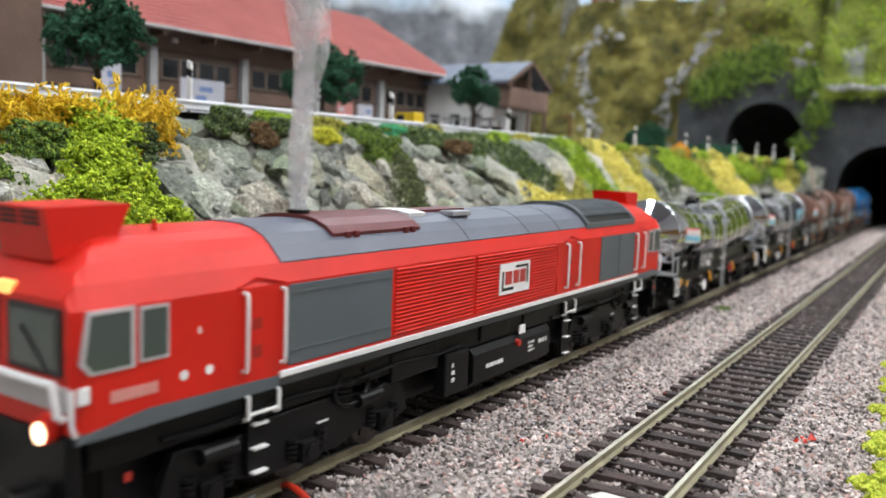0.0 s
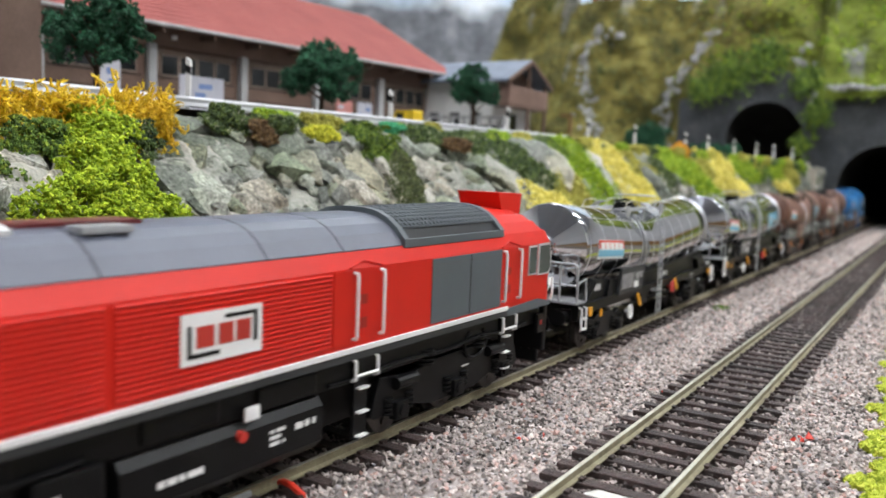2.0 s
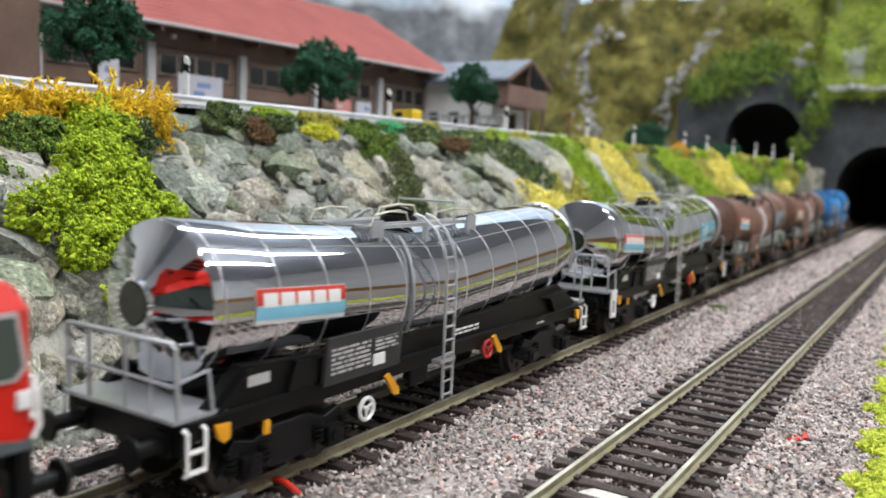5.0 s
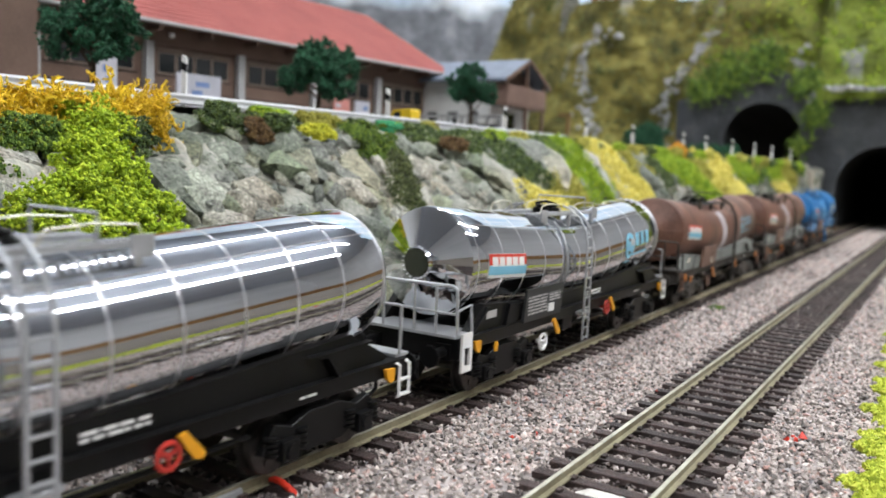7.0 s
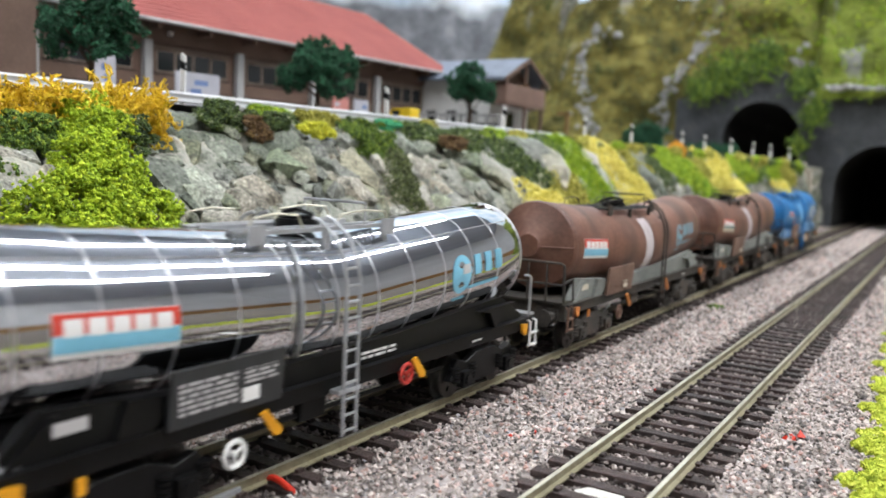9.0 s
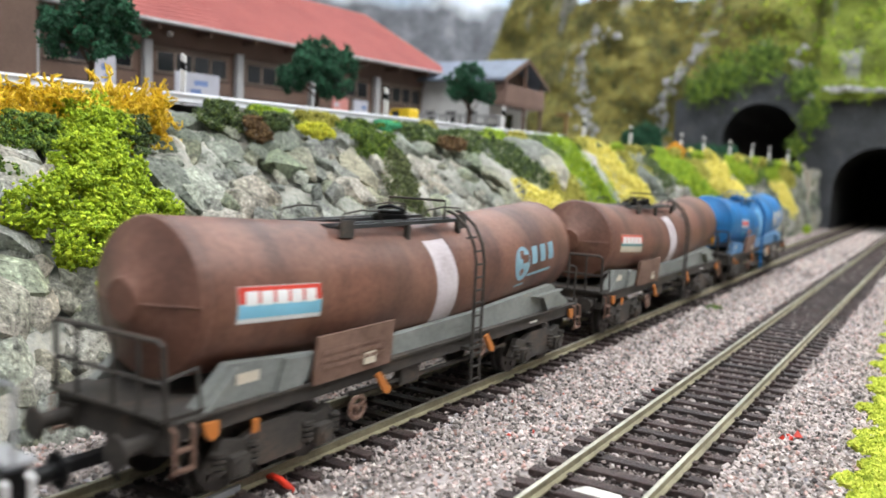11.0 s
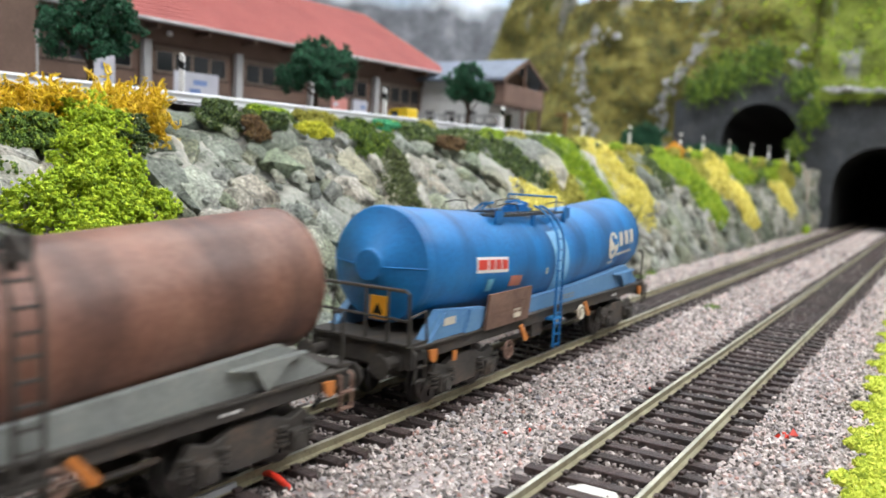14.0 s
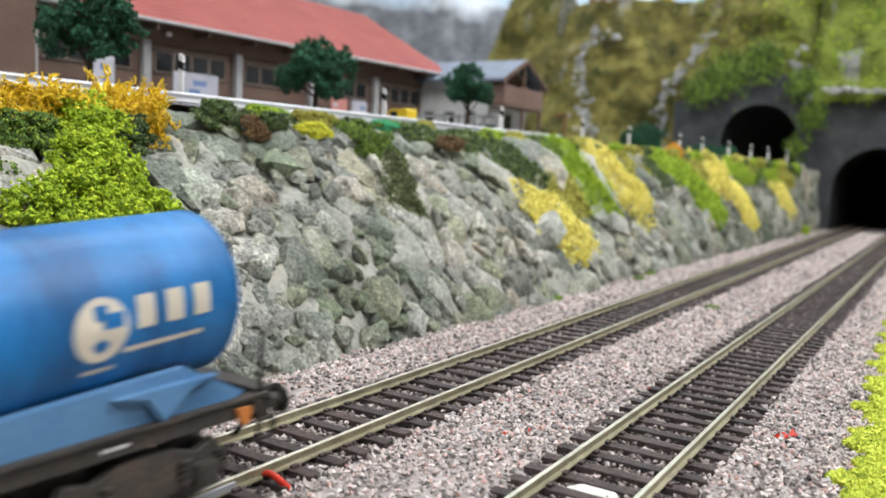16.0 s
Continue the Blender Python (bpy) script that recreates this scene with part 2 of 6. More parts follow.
def crumbs(rng, centers, sizes, flat=1.0):
    """Many small irregular eight-sided crumbs as vertex and face arrays."""
    n = len(centers)
    base = np.repeat(OCTA_V[None], n, 0) * rng.uniform(0.6, 1.3, (n, 6, 1)) + rng.normal(0, 0.16, (n, 6, 3))
    a, b = rng.uniform(0, 6.28, n), rng.uniform(0, 3.14, n)
    ca, sa, cb, sb = np.cos(a), np.sin(a), np.cos(b), np.sin(b)
    z = np.zeros(n)
    ra = np.stack([np.stack([ca, -sa, z], -1), np.stack([sa, ca, z], -1), np.stack([z, z, z + 1], -1)], 1)
    rb = np.stack([np.stack([z + 1, z, z], -1), np.stack([z, cb, -sb], -1), np.stack([z, sb, cb], -1)], 1)
    base = np.einsum("nij,nkj->nki", ra @ rb, base) * np.asarray(sizes)[:, None, None]
    base[..., 2] *= flat
    verts = (base + np.asarray(centers)[:, None, :]).reshape(-1, 3)
    faces = (OCTA_F[None] + 6 * np.arange(n)[:, None, None]).reshape(-1, 3)
    return verts, faces


def blob_points(rng, n, lobes):
    """Points in the shells of several ellipsoid lobes (x, y, z, rx, ry, rz)."""
    lobes = np.asarray(lobes, float)
    w = lobes[:, 3] * lobes[:, 4] + lobes[:, 4] * lobes[:, 5]
    pick = rng.choice(len(lobes), n, p=w / w.sum())
    d = rng.normal(size=(n, 3))
    d /= np.linalg.norm(d, axis=1)[:, None]
    r = rng.uniform(0.55, 1.0, n) ** 0.6 * (1 + 0.12 * rng.normal(size=n))
    return lobes[pick, :3] + d * r[:, None] * lobes[pick, 3:]


# ---- ground, track ----
SP = 58.6           # distance of the two tracks
GAUGE = 8.7         # half the gauge to the rail's middle


def rail_part(x, y0, y1, parent):
    head = [(-.45, -.5), (-.45, 0), (-.3, .06), (.3, .06), (.45, 0), (.45, -.5), (.16, -.7), (.16, -1.55), (1.0, -1.75), (1.0, -2.05), (-1.0, -2.05), (-1.0, -1.75), (-.16, -1.55), (-.16, -.7)]
    rail = part("rail", prism([(x + a, b) for a, b in head], y0, y1), RAIL, parent)
    rail.data.materials.append(RAILSIDE)
    for p in rail.data.polygons:
        if abs(p.normal.x) > 0.5 or p.center.z < -0.0012:
            p.material_index = 1
    return rail


def sleeper_mesh(half):
    bm = box(-half, half, -1.5, 1.5, -3.4, -2.05, 0.25)
    for sx in (-GAUGE, GAUGE):
        for s in (-1, 1):
            box(sx + s * 1.5 - .5, sx + s * 1.5 + .5, -.9, .9, -2.1, -1.45, 0.12, bm)
    return bm


def track(name, x, label, y0, y1):
    t = thing(name, label, "track", kind="structure")
    for s in (-1, 1):
        rail_part(x + s * GAUGE, y0, y1, t)
    first = part("sleeper", sleeper_mesh(15.3), SLEEPER, t)
    first.matrix_local = mm(x, y0 + 4, 0)
    k, y = 1, y0 + 11.3
    rng = random.Random(5)
    while y < y1 - 2:
        ob = new("sleeper", first.data)
        ob.parent = t
        ob.matrix_local = mm(x + rng.uniform(-.3, .3), y + rng.uniform(-.25, .25), rng.uniform(-.12, .05), 0, 0, rng.uniform(-1, 1))
        y += 7.3
    return t


def gravel_bed():
    rng = np.random.default_rng(3)
    beside, between = [], []
    for y0, y1, n, size in ((40, 150, 17000, 0.62), (150, 300, 26000, 0.66), (300, 520, 20000, 0.8), (520, 1090, 16000, 1.1)):
        x = rng.uniform(-42, 98, n)
        y = rng.uniform(y0, y1, n)
        d = np.minimum(abs(x), abs(x - SP))
        edge = 13.6 + 1.6 * rng.random(n)
        z = np.where(d < edge, -3.15, -2.9 + 0.35 * np.sin(x * .3 + 1) * np.sin(y * .11)) + rng.uniform(-.5, .4, n)
        for r in (-GAUGE, GAUGE, SP - GAUGE, SP + GAUGE):
            z = np.where(abs(x - r) < 1.7, -3.6, z)
        c, s = np.stack([x, y, z], 1), rng.uniform(.6, 1.25, n) * size
        beside.append((c[d >= edge], s[d >= edge]))
        between.append((c[d < edge], s[d < edge]))
    for rows, name, m, words in ((beside, "ballast_gravel", GRAVEL, "loose pinkish grey granite ballast grains beside the rails"),
                                 (between, "track_gravel", TRACKGRAVEL, "dark oil-stained ballast grains between the sleepers")):
        v, f = crumbs(rng, np.concatenate([a for a, _ in rows]), np.concatenate([b for _, b in rows]), 0.8)
        tagged(lump(name, v, f, m), words, "gravel", kind="stuff")


def sheet(name, xs, ys, height, material, label, kind="structure"):
    v = [(x, y, height(x, y)) for y in ys for x in xs]
    w = len(xs)
    f = [(j * w + i, j * w + i + 1, (j + 1) * w + i + 1, (j + 1) * w + i) for j in range(len(ys) - 1) for i in range(w - 1)]
    return tagged(lump(name, v, f, material, smooth=True), label, "ground", kind=kind)


sheet("ground", np.linspace(-1500, 1100, 53), np.linspace(-1200, 2400, 73), lambda x, y: -4.2, BOARD, "flat brown scatter-covered baseboard of the model railway")
sheet("ballast_bed", np.linspace(-52, 100, 40), np.linspace(-60, 1300, 180), lambda x, y: -3.75 + 0.25 * noise.noise((x * .1, y * .1, 0)), BALLAST, "pinkish grey ballast bed under both tracks")
track("track_main", 0, "track with dull nickel rails on dark brown sleepers", -70, 1280)
track("track_side", SP, "empty track with nickel rails on dark brown sleepers", -70, 1280)
gravel_bed()


# ---- rock embankment ----
def foot_x(y):
    return -39 + 9 * max(0.0, min(1.0, (y - 500) / 500))


def top_x(y):
    return -151 + 0.1 * y


def slope_point(y, u):
    """A place on the embankment: u runs from 0 at the foot to 1 at the road's edge."""
    x0, x1 = foot_x(y), top_x(y) + 8
    ease = u ** 1.12
    z = -4 + 73 * (0.25 * u + 0.75 * (1 - (1 - u) ** 1.5))
    return Vector((x0 + (x1 - x0) * ease, y, z))


def slope_normal(y, u):
    a, b = slope_point(y, max(0, u - .03)), slope_point(y, min(1, u + .03))
    d = (b - a).normalized()
    return Vector((d.z, 0, -d.x)).normalized()


def embankment():
    ys, us = np.linspace(-60, 1075, 420), np.linspace(0, 1, 52)
    v = []
    for y in ys:
        for u in us:
            p, n = slope_point(y, u), slope_normal(y, u)
            amp = 3.4 * min(1, 6 * u + .1) * min(1, 5 * (1 - u) + .2)
            far = min(1.0, max(0.0, (y - 420) / 150))
            h = noise.fractal((p.x * .035, y * .035, p.z * .035), 0.7, 2.2, 5) * amp + noise.noise((y * .012, u * 2, 5)) * amp * 1.1
            h += amp * (.9 + 1.1 * far) * (.5 - 1.6 * abs(noise.noise((y * .055 + p.z * .03, p.z * .05, 2)))) - amp * .4 * abs(noise.noise((y * .15, p.z * .15, 6)))
            v.append(p + n * (h - 1.2))
    w = len(us)
    f = [(j * w + i, (j + 1) * w + i, (j + 1) * w + i + 1, j * w + i + 1) for j in range(len(ys) - 1) for i in range(w - 1)]
    return tagged(lump("embankment", [tuple(p) for p in v], f, PLASTER, smooth=True), "steep grey plaster rock embankment beside the track", "embankment", kind="structure")


def stone_mesh(seed, flat):
    rng = random.Random(seed)
    bm = bmesh.new()
    for _ in range(26):
        p = Vector((rng.gauss(0, 1), rng.gauss(0, 1), rng.gauss(0, 1))).normalized()
        k = rng.uniform(.78, 1.06)
        bm.verts.new((p.x * k, p.y * k * rng.uniform(.85, 1), max(-.5, min(.72, p.z * 1.3)) * flat * rng.uniform(.8, 1.1)))
    bmesh.ops.convex_hull(bm, input=bm.verts[:])
    bmesh.ops.delete(bm, geom=[v for v in bm.verts if not v.link_faces], context="VERTS")
    bmesh.ops.scale(bm, vec=(0.001,) * 3, verts=bm.verts)
    me = bpy.data.meshes.new("stone")
    bm.to_mesh(me)
    bm.free()
    me.materials.append(STONE)
    for p in me.polygons:
        p.use_smooth = True
    me.set_sharp_from_angle(angle=radians(38))
    return me


def rubble():
    """Smaller broken stones pressed into the plaster between the large ones."""
    pr = random.Random(23)
    shapes = []
    for k in range(12):
        me = stone_mesh(200 + k, pr.uniform(.42, .66))
        shapes.append((np.array([v.co[:] for v in me.vertices]) * 1000, [tuple(p.vertices) for p in me.polygons]))
        bpy.data.meshes.remove(me)
    verts, faces, base = [], [], 0
    for q in range(2300):
        y = 40 + 1020 * pr.random() ** 1.35
        u = pr.uniform(.0, .95) if q % 2 else pr.uniform(0, .55)
        size = pr.uniform(2.0, 5.2) * (1.0 if y < 430 else 1.45)
        n = slope_normal(y, u)
        turn = n.to_track_quat("Z", "Y").to_matrix() @ Matrix.Rotation(pr.uniform(0, 6.28), 3, "Z") @ Matrix.Rotation(pr.gauss(0, .3), 3, "X")
        at = slope_point(y, u) + n * size * pr.uniform(-.25, .12)
        v, f = shapes[q % 12]
        v = v * np.array((size * pr.uniform(.9, 1.4), size * pr.uniform(.65, 1.05), size))
        verts.append(v @ np.array(turn).T + np.array(at))
        faces += [tuple(i + base for i in p) for p in f]
        base += len(v)
    return tagged(lump("rock_rubble", np.concatenate(verts), faces, RUBBLE), "grey broken rock pressed into the plaster slope", "rubble", kind="stuff")


def stones_on(bank):
    rng = random.Random(11)
    shapes = [stone_mesh(s, rng.uniform(.40, .62)) for s in range(14)]
    made = 0
    y = 62.0
    while y < 560 and made < 298:
        step = 11.5 if y < 330 else 17
        u = rng.uniform(0.02, 0.06)
        while u < 0.9 and made < 298:
            if rng.random() < 0.84:
                size = (4.6 + 9.0 * rng.random() ** 1.5) * (1.0 if y < 330 else 1.35)
                yy, uu = y + rng.uniform(-4, 4), min(.97, max(.01, u + rng.uniform(-.03, .03)))
                p, n = slope_point(yy, uu), slope_normal(yy, uu)
                m = n.to_track_quat("Z", "Y").to_matrix().to_4x4() @ Matrix.Rotation(rng.uniform(0, 6.28), 4, "Z") @ Matrix.Rotation(rng.gauss(0, .25), 4, "X")
                ob = new("stone", shapes[made % 14])
                ob.parent = bank
                s = Matrix.Diagonal((size * rng.uniform(.85, 1.35), size * rng.uniform(.7, 1.1), size, 1))
                ob.matrix_local = Matrix.Translation((p - n * size * rng.uniform(.02, .16)) / 1000) @ m @ s
                made += 1
            u += rng.uniform(.085, .12) * (1.0 if y < 330 else 1.3)
        y += step


BANK = embankment()
rubble()


def road():
    """The paved road and yard on top of the embankment."""
    ys = np.linspace(-60, 1075, 60)
    v, f = [], []
    for y in ys:
        v += [(top_x(y) + 9, y, 71.0), (top_x(y) - 8, y, 71.0), (-900, y, 71.0)]
    for j in range(len(ys) - 1):
        for i in range(2):
            f.append((3 * j + i, 3 * j + 3 + i, 3 * j + 4 + i, 3 * j + 1 + i))
    m = blend("road_asphalt", [(0.3, (0.10, 0.10, 0.10)), (0.7, (0.17, 0.165, 0.16))], 40, 0.9, 0.2, 1.0)
    return tagged(lump("road", v, f, m), "grey asphalt road on top of the embankment", "road", kind="structure")


road()


# ---- train ----
# Seconds and the place of the first tank wagon's data board along the track; all vehicles are coupled at fixed distances.
TRAIN = [(0, 344), (0.5, 322), (1, 299), (1.5, 275.5), (2, 251.6), (2.5, 227.3), (3, 203), (3.5, 178.6), (4, 154.4), (5.2, 98.5), (6.5, 39.3), (7, 15.6), (7.5, -9.5), (8, -36.7),
         (8.5, -65.3), (9, -95.6), (9.2, -108.6), (10.2, -178.5), (11.3, -259.8), (11.5, -277.4), (12, -322.6), (12.5, -369.3), (13, -417), (13.5, -465.8), (14, -514.2), (14.5, -561.8), (15, -609.6),
         (15.5, -657.6), (16, -706)]
PITCH = 171.0
WHEELSETS = []      # wheelset, place in its vehicle, radius

GLASS, _nt, _b = nodes_of("cab_glass")
_b.inputs["Base Color"].default_value = (0.06, 0.075, 0.066, 1)
_b.inputs["Roughness"].default_value = 0.08
_b.inputs["Coat Weight"].default_value = 0.15
FRAME = paint("window_frame_grey", (0.50, 0.48, 0.48), 0.5)
RUBBER = paint("black_rubber", (0.008, 0.008, 0.009), 0.35)
PINKISH = paint("pink_board", (0.62, 0.25, 0.22), 0.5)
LAMP_ON = glow("headlight_on", (1.0, 0.62, 0.36), 6.0)
WARM = glow("cab_lamp_on", (1.0, 0.50, 0.14), 1.1)
# body red darkened to paint the shade inside the footholds
REDSHADE = paint("foothold_shade_red", (0.30, 0.012, 0.006), 0.5)
WHEEL = paint("wheel_steel", (0.10, 0.095, 0.09), 0.35, 0.8, size=3, var=0.3)


def cover(outer, inner, y0, y1, bm=None):
    """A curved roof shell between two outlines (x, z), pulled along y."""
    return prism(list(outer) + list(inner)[::-1], y0, y1, bm)


def loft(rows, closed_ends=True):
    """A skin through rows of points, each row a closed ring."""
    bm = bmesh.new()
    rings = [[bm.verts.new(p) for p in r] for r in rows]
    n = len(rings[0])
    for a, b in zip(rings, rings[1:]):
        for k in range(n):
            bm.faces.new((a[k], a[(k + 1) % n], b[(k + 1) % n], b[k]))
    if closed_ends:
        bm.faces.new(rings[0][::-1])
        bm.faces.new(rings[-1])
    bmesh.ops.recalc_face_normals(bm, faces=bm.faces[:])
    return bm


HALF = [(15.2, 20.4), (15.2, 36.2), (13.4, 39.2), (11.2, 41.6), (9, 43.3), (6.4, 44.4), (3.4, 44.9), (0, 45.0)]
FULL = HALF + [(-x, z) for x, z in HALF[-2::-1]]


def body_ring(y):
    d = min(y, 232.8 - y)
    top = 45.1 if d >= 13 else 37.4 + 7.7 * math.sin(math.pi / 2 * d / 13) ** 0.85
    half = 15.2 - 0.9 * max(0, 1 - d / 3) ** 2
    lean = 0.0
    ring = []
    for x, z in FULL:
        zz = min(z, top)
        ring.append((x * half / 15.2, y + lean, zz))
    return ring


def wheelset(parent, x, y, r, name="wheelset"):
    bm = disc((0, 0, 0), 1.0, 22, "x", 10)
    for s in (-1, 1):
        disc((s * 8.9, 0, 0), r, 1.9, "x", 28, bm, bevel=0.2)
        disc((s * 7.6, 0, 0), r + .8, .7, "x", 28, bm)
        for k in range(6):
            a = k * math.pi / 3
            disc((s * 9.9, r * .6 * math.cos(a), r * .6 * math.sin(a)), r * .14, .5, "x", 8, bm)
        disc((s * 11, 0, 0), 1.3, 3, "x", 12, bm)
    ob = part(name, bm, WHEEL, parent, smooth=False)
    ob.matrix_local = mm(x, y, r)
    WHEELSETS.append((ob, (x, y, r), r))
    return ob


def handrail(parent, pts, r=0.34, material=None, name="handrail", label=""):
    return part(name, tube(pts, r, 7), material or WHITE, parent, label, smooth=True)


def side_frame(s, y0, length, z0, z1, axles):
    """Outer frame of a bogie with axle boxes, springs and dampers; s is the side."""
    x0, x1 = (11.4, 13.2) if s > 0 else (-13.2, -11.4)
    h = length / 2
    out = [(y0 - h, z0 + 2.2), (y0 - h + 3, z1 - .4), (y0 - h * .55, z1 - 1.6), (y0 - h * .28, z1), (y0 + h * .28, z1), (y0 + h * .55, z1 - 1.6), (y0 + h - 3, z1 - .4), (y0 + h, z0 + 2.2),
           (y0 + h - 2, z0 + 1.4), (y0 + h * .6, z0 + 2.4), (y0 + h * .3, z0 + .2), (y0 - h * .3, z0 + .2), (y0 - h * .6, z0 + 2.4), (y0 - h + 2, z0 + 1.4)]
    bm = prism(out, x0, x1, axis="x")
    bmesh.ops.bevel(bm, geom=bm.edges[:], offset=0.18, segments=1, affect="EDGES")
    for a in axles:
        box(s * 13.7 - 1.1, s * 13.7 + 1.1, a - 2.1, a + 2.1, z0 + .3, z0 + 4.1, 0.3, bm)
        disc((s * 14.9, a, z0 + 2.1), 1.45, .7, "x", 14, bm)
        for d in (-3.6, 3.6):
            for k in range(4):
                disc((s * 13.2, a + d, z0 + 2.0 + k * .95), 1.25, .55, "z", 10, bm)
    return bm


def buffer(parent, x, y, z, way, material):
    bm = disc((x, y, z), 1.25, 5.5, "y", 14)
    disc((x, y + way * 3.1, z), 2.6, .7, "y", 20, bm, bevel=0.2)
    box(x - 1.9, x + 1.9, y - way * 2.9 - .4, y - way * 2.9 + .4, z - 1.9, z + 1.9, 0.15, bm)
    return part("buffer", bm, material, parent, smooth=False)


def bars(parent, name, x, y0, y1, z0, z1, rows, material, seed, proud=0.06):
    """Unreadable small print as plain bars on a side at x."""
    rng = random.Random(seed)
    bm = bmesh.new()
    step = (z1 - z0) / rows
    for k in range(rows):
        y = y0
        while y < y1 - .4:
            w = min(rng.uniform(.8, 3.2), y1 - y)
            box(x, x + proud * (1 if x > 0 else -1), y, y + w, z0 + k * step + step * .2, z0 + k * step + step * .75, 0, bm)
            y += w + rng.uniform(.3, .8)
    return tagged(part(name, bm, material, parent), kind="stuff")


def locomotive():
    t = thing("locomotive", "red six-axle diesel locomotive model with grey roof, lights on", "locomotive")
    ys = [0, .6, 1.6, 3, 4.6, 6.4, 8.4, 10.6, 13, 30, 60, 100, 150, 200, 219.8, 222.2, 224.4, 226.4, 228.2, 229.8, 231.2, 232.2, 232.8]
    body = part("body", loft([body_ring(y) for y in ys]), RED, t)
    # roof
    lift = lambda pts, d: [(x * (1 + d / 40), z + d) for x, z in pts]
    top = [(13.45, 39.15), (11.2, 41.6), (9, 43.3), (6.4, 44.4), (3.4, 44.9), (0, 45.0)]
    arc = top + [(-x, z) for x, z in top[-2::-1]]
    roof = part("roof", cover(lift(arc, .22), arc, 38, 166), ROOFGREY, t, "slate grey roof panels")
    for y in (98, 128, 147):
        part("roof_seam", cover(lift(arc, .26), arc, y, y + .35), BLACK, roof)
    mid = arc[1:-1]
    low = [(10.6, 42.0), (9, 43.3), (6.4, 44.4), (3.4, 44.9), (0, 45.0)]
    lowarc = low + [(-x, z) for x, z in low[-2::-1]]
    hatch = part("exhaust_hatch", cover(lift(lowarc, .95), lowarc, 54, 82), MAROON, t, "maroon exhaust cover with hinges")
    bmh = bmesh.new()
    for y in (57.5, 60, 76, 78.5):
        box(10.0, 11.3, y, y + 1.3, 41.9, 43.2, .2, bmh)
    part("hinge", bmh, MAROON, hatch)
    part("exhaust_strip", cover(lift(lowarc[3:-3], .8), lowarc[3:-3], 82, 112), MAROON, t)
    part("exhaust_pipe", disc((0, 56.5, 46.0), 2.2, 1.2, "z", 18), BLACK, t)
    part("roof_plate", cover(lift(lowarc[2:-2], 1.0), lowarc[2:-2], 84, 90.5), WHITE, t, "pale grey roof plate")
    part("roof_plate", box(4.6, 8.4, 99, 107, 44.4, 45.5, .2), SILVER, t)
    # radiator grille
    gr = part("radiator_grille", cover(lift(arc, .7), lift(arc, .1), 166, 207), BLACK, t, "dark grey roof radiator with slotted grille")
    first = part("grille_bar", cover(lift(mid, 1.15), lift(mid, .7), 168.4, 168.95), GREY, gr)
    for k in range(1, 25):
        ob = new("grille_bar", first.data)
        ob.parent = gr
        ob.matrix_local = mm(0, k * 1.52, 0)
    for i in range(len(mid) - 1):
        (xa, za), (xb, zb) = lift(mid, .9)[i], lift(mid, .9)[i + 1]
        for s in (0.0, .5):
            part("grille_wire", tube([(xa + (xb - xa) * s, 167.2, za + (zb - za) * s), (xa + (xb - xa) * s, 206, za + (zb - za) * s)], .28, 4), GREY, gr)
    bmf = cover(lift(arc, 1.3), lift(arc, .1), 165.6, 167.3)
    cover(lift(arc, 1.3), lift(arc, .1), 205.6, 207.4, bmf)
    box(13.0, 13.9, 165.6, 207.4, 38.7, 40.4, .15, bmf)
    box(-13.9, -13.0, 165.6, 207.4, 38.7, 40.4, .15, bmf)
    part("grille_frame", bmf, GREY, gr)
    # roof boxes over the cabs
    for y0, y1, way in ((3.2, 13.0, 1), (219.8, 229.6, -1)):
        end, back = (y0, y1) if way > 0 else (y1, y0)
        out = [(end, 41.5), (end - way * 1.2, 48.6), (back + way * 2.0, 48.9), (back, 44.4)]
        hb = part("air_unit", prism(out, -6.2, 6.2, axis="x"), RED, t)
        for r in range(3):
            for c in (-4.6, .6):
                part("air_slot", box(c, c + 4.0, end - way * (.86 + .13 * r) - .12, end - way * (.86 + .13 * r) + .12, 46.2 + r * .75, 46.6 + r * .75), BLACK, hb)
    part("horn", disc((5, 20, 45.6), .5, 1.6, "z", 10, r2=.3), RED, t)
    # sides
    for s in (1, -1):
        X = lambda d: s * (15.2 + d)
        bx = lambda d0, d1, y0, y1, z0, z1, bev=0.0, bm=None: box(min(X(d0), X(d1)), max(X(d0), X(d1)), y0, y1, z0, z1, bev, bm)
        p = part("side_panel", bx(-.3, .22, 38, 66.5, 22.4, 35.8, .12), GREY, t, "grey side panel")
        part("panel_rib", bx(.2, .36, 38.2, 66.3, 34.2, 34.6), GREY, p)
        part("panel_rib", bx(.2, .36, 38.2, 66.3, 24.6, 24.9), GREY, p)
        p = part("side_panel", bx(-.3, .22, 174, 204.2, 22.3, 36.0, .12), GREY, t, "grey side panel with centre joint")
        part("panel_joint", bx(.18, .25, 189.5, 189.8, 22.5, 35.8), BLACK, p)
        for y0, y1 in ((67.4, 97.6), (98.6, 142.2)):
            lv = part("louvre_panel", bx(-.2, .10, y0, y1, 22.4, 36.0), RED, t)
            sl = prism([(X(.08), -.32), (X(.42), -.10), (X(.42), .06), (X(.08), .30)], y0 + .3, y1 - .3)
            first = part("slat", sl, RED, lv)
            first.matrix_local = mm(0, 0, 22.95)
            for k in range(1, 17):
                ob = new("slat", first.data)
                ob.parent = lv
                ob.matrix_local = mm(0, 0, 22.95 + k * .785)
        part("panel_strip", bx(-.1, .25, 142.6, 147.3, 22.6, 36), RED, t)
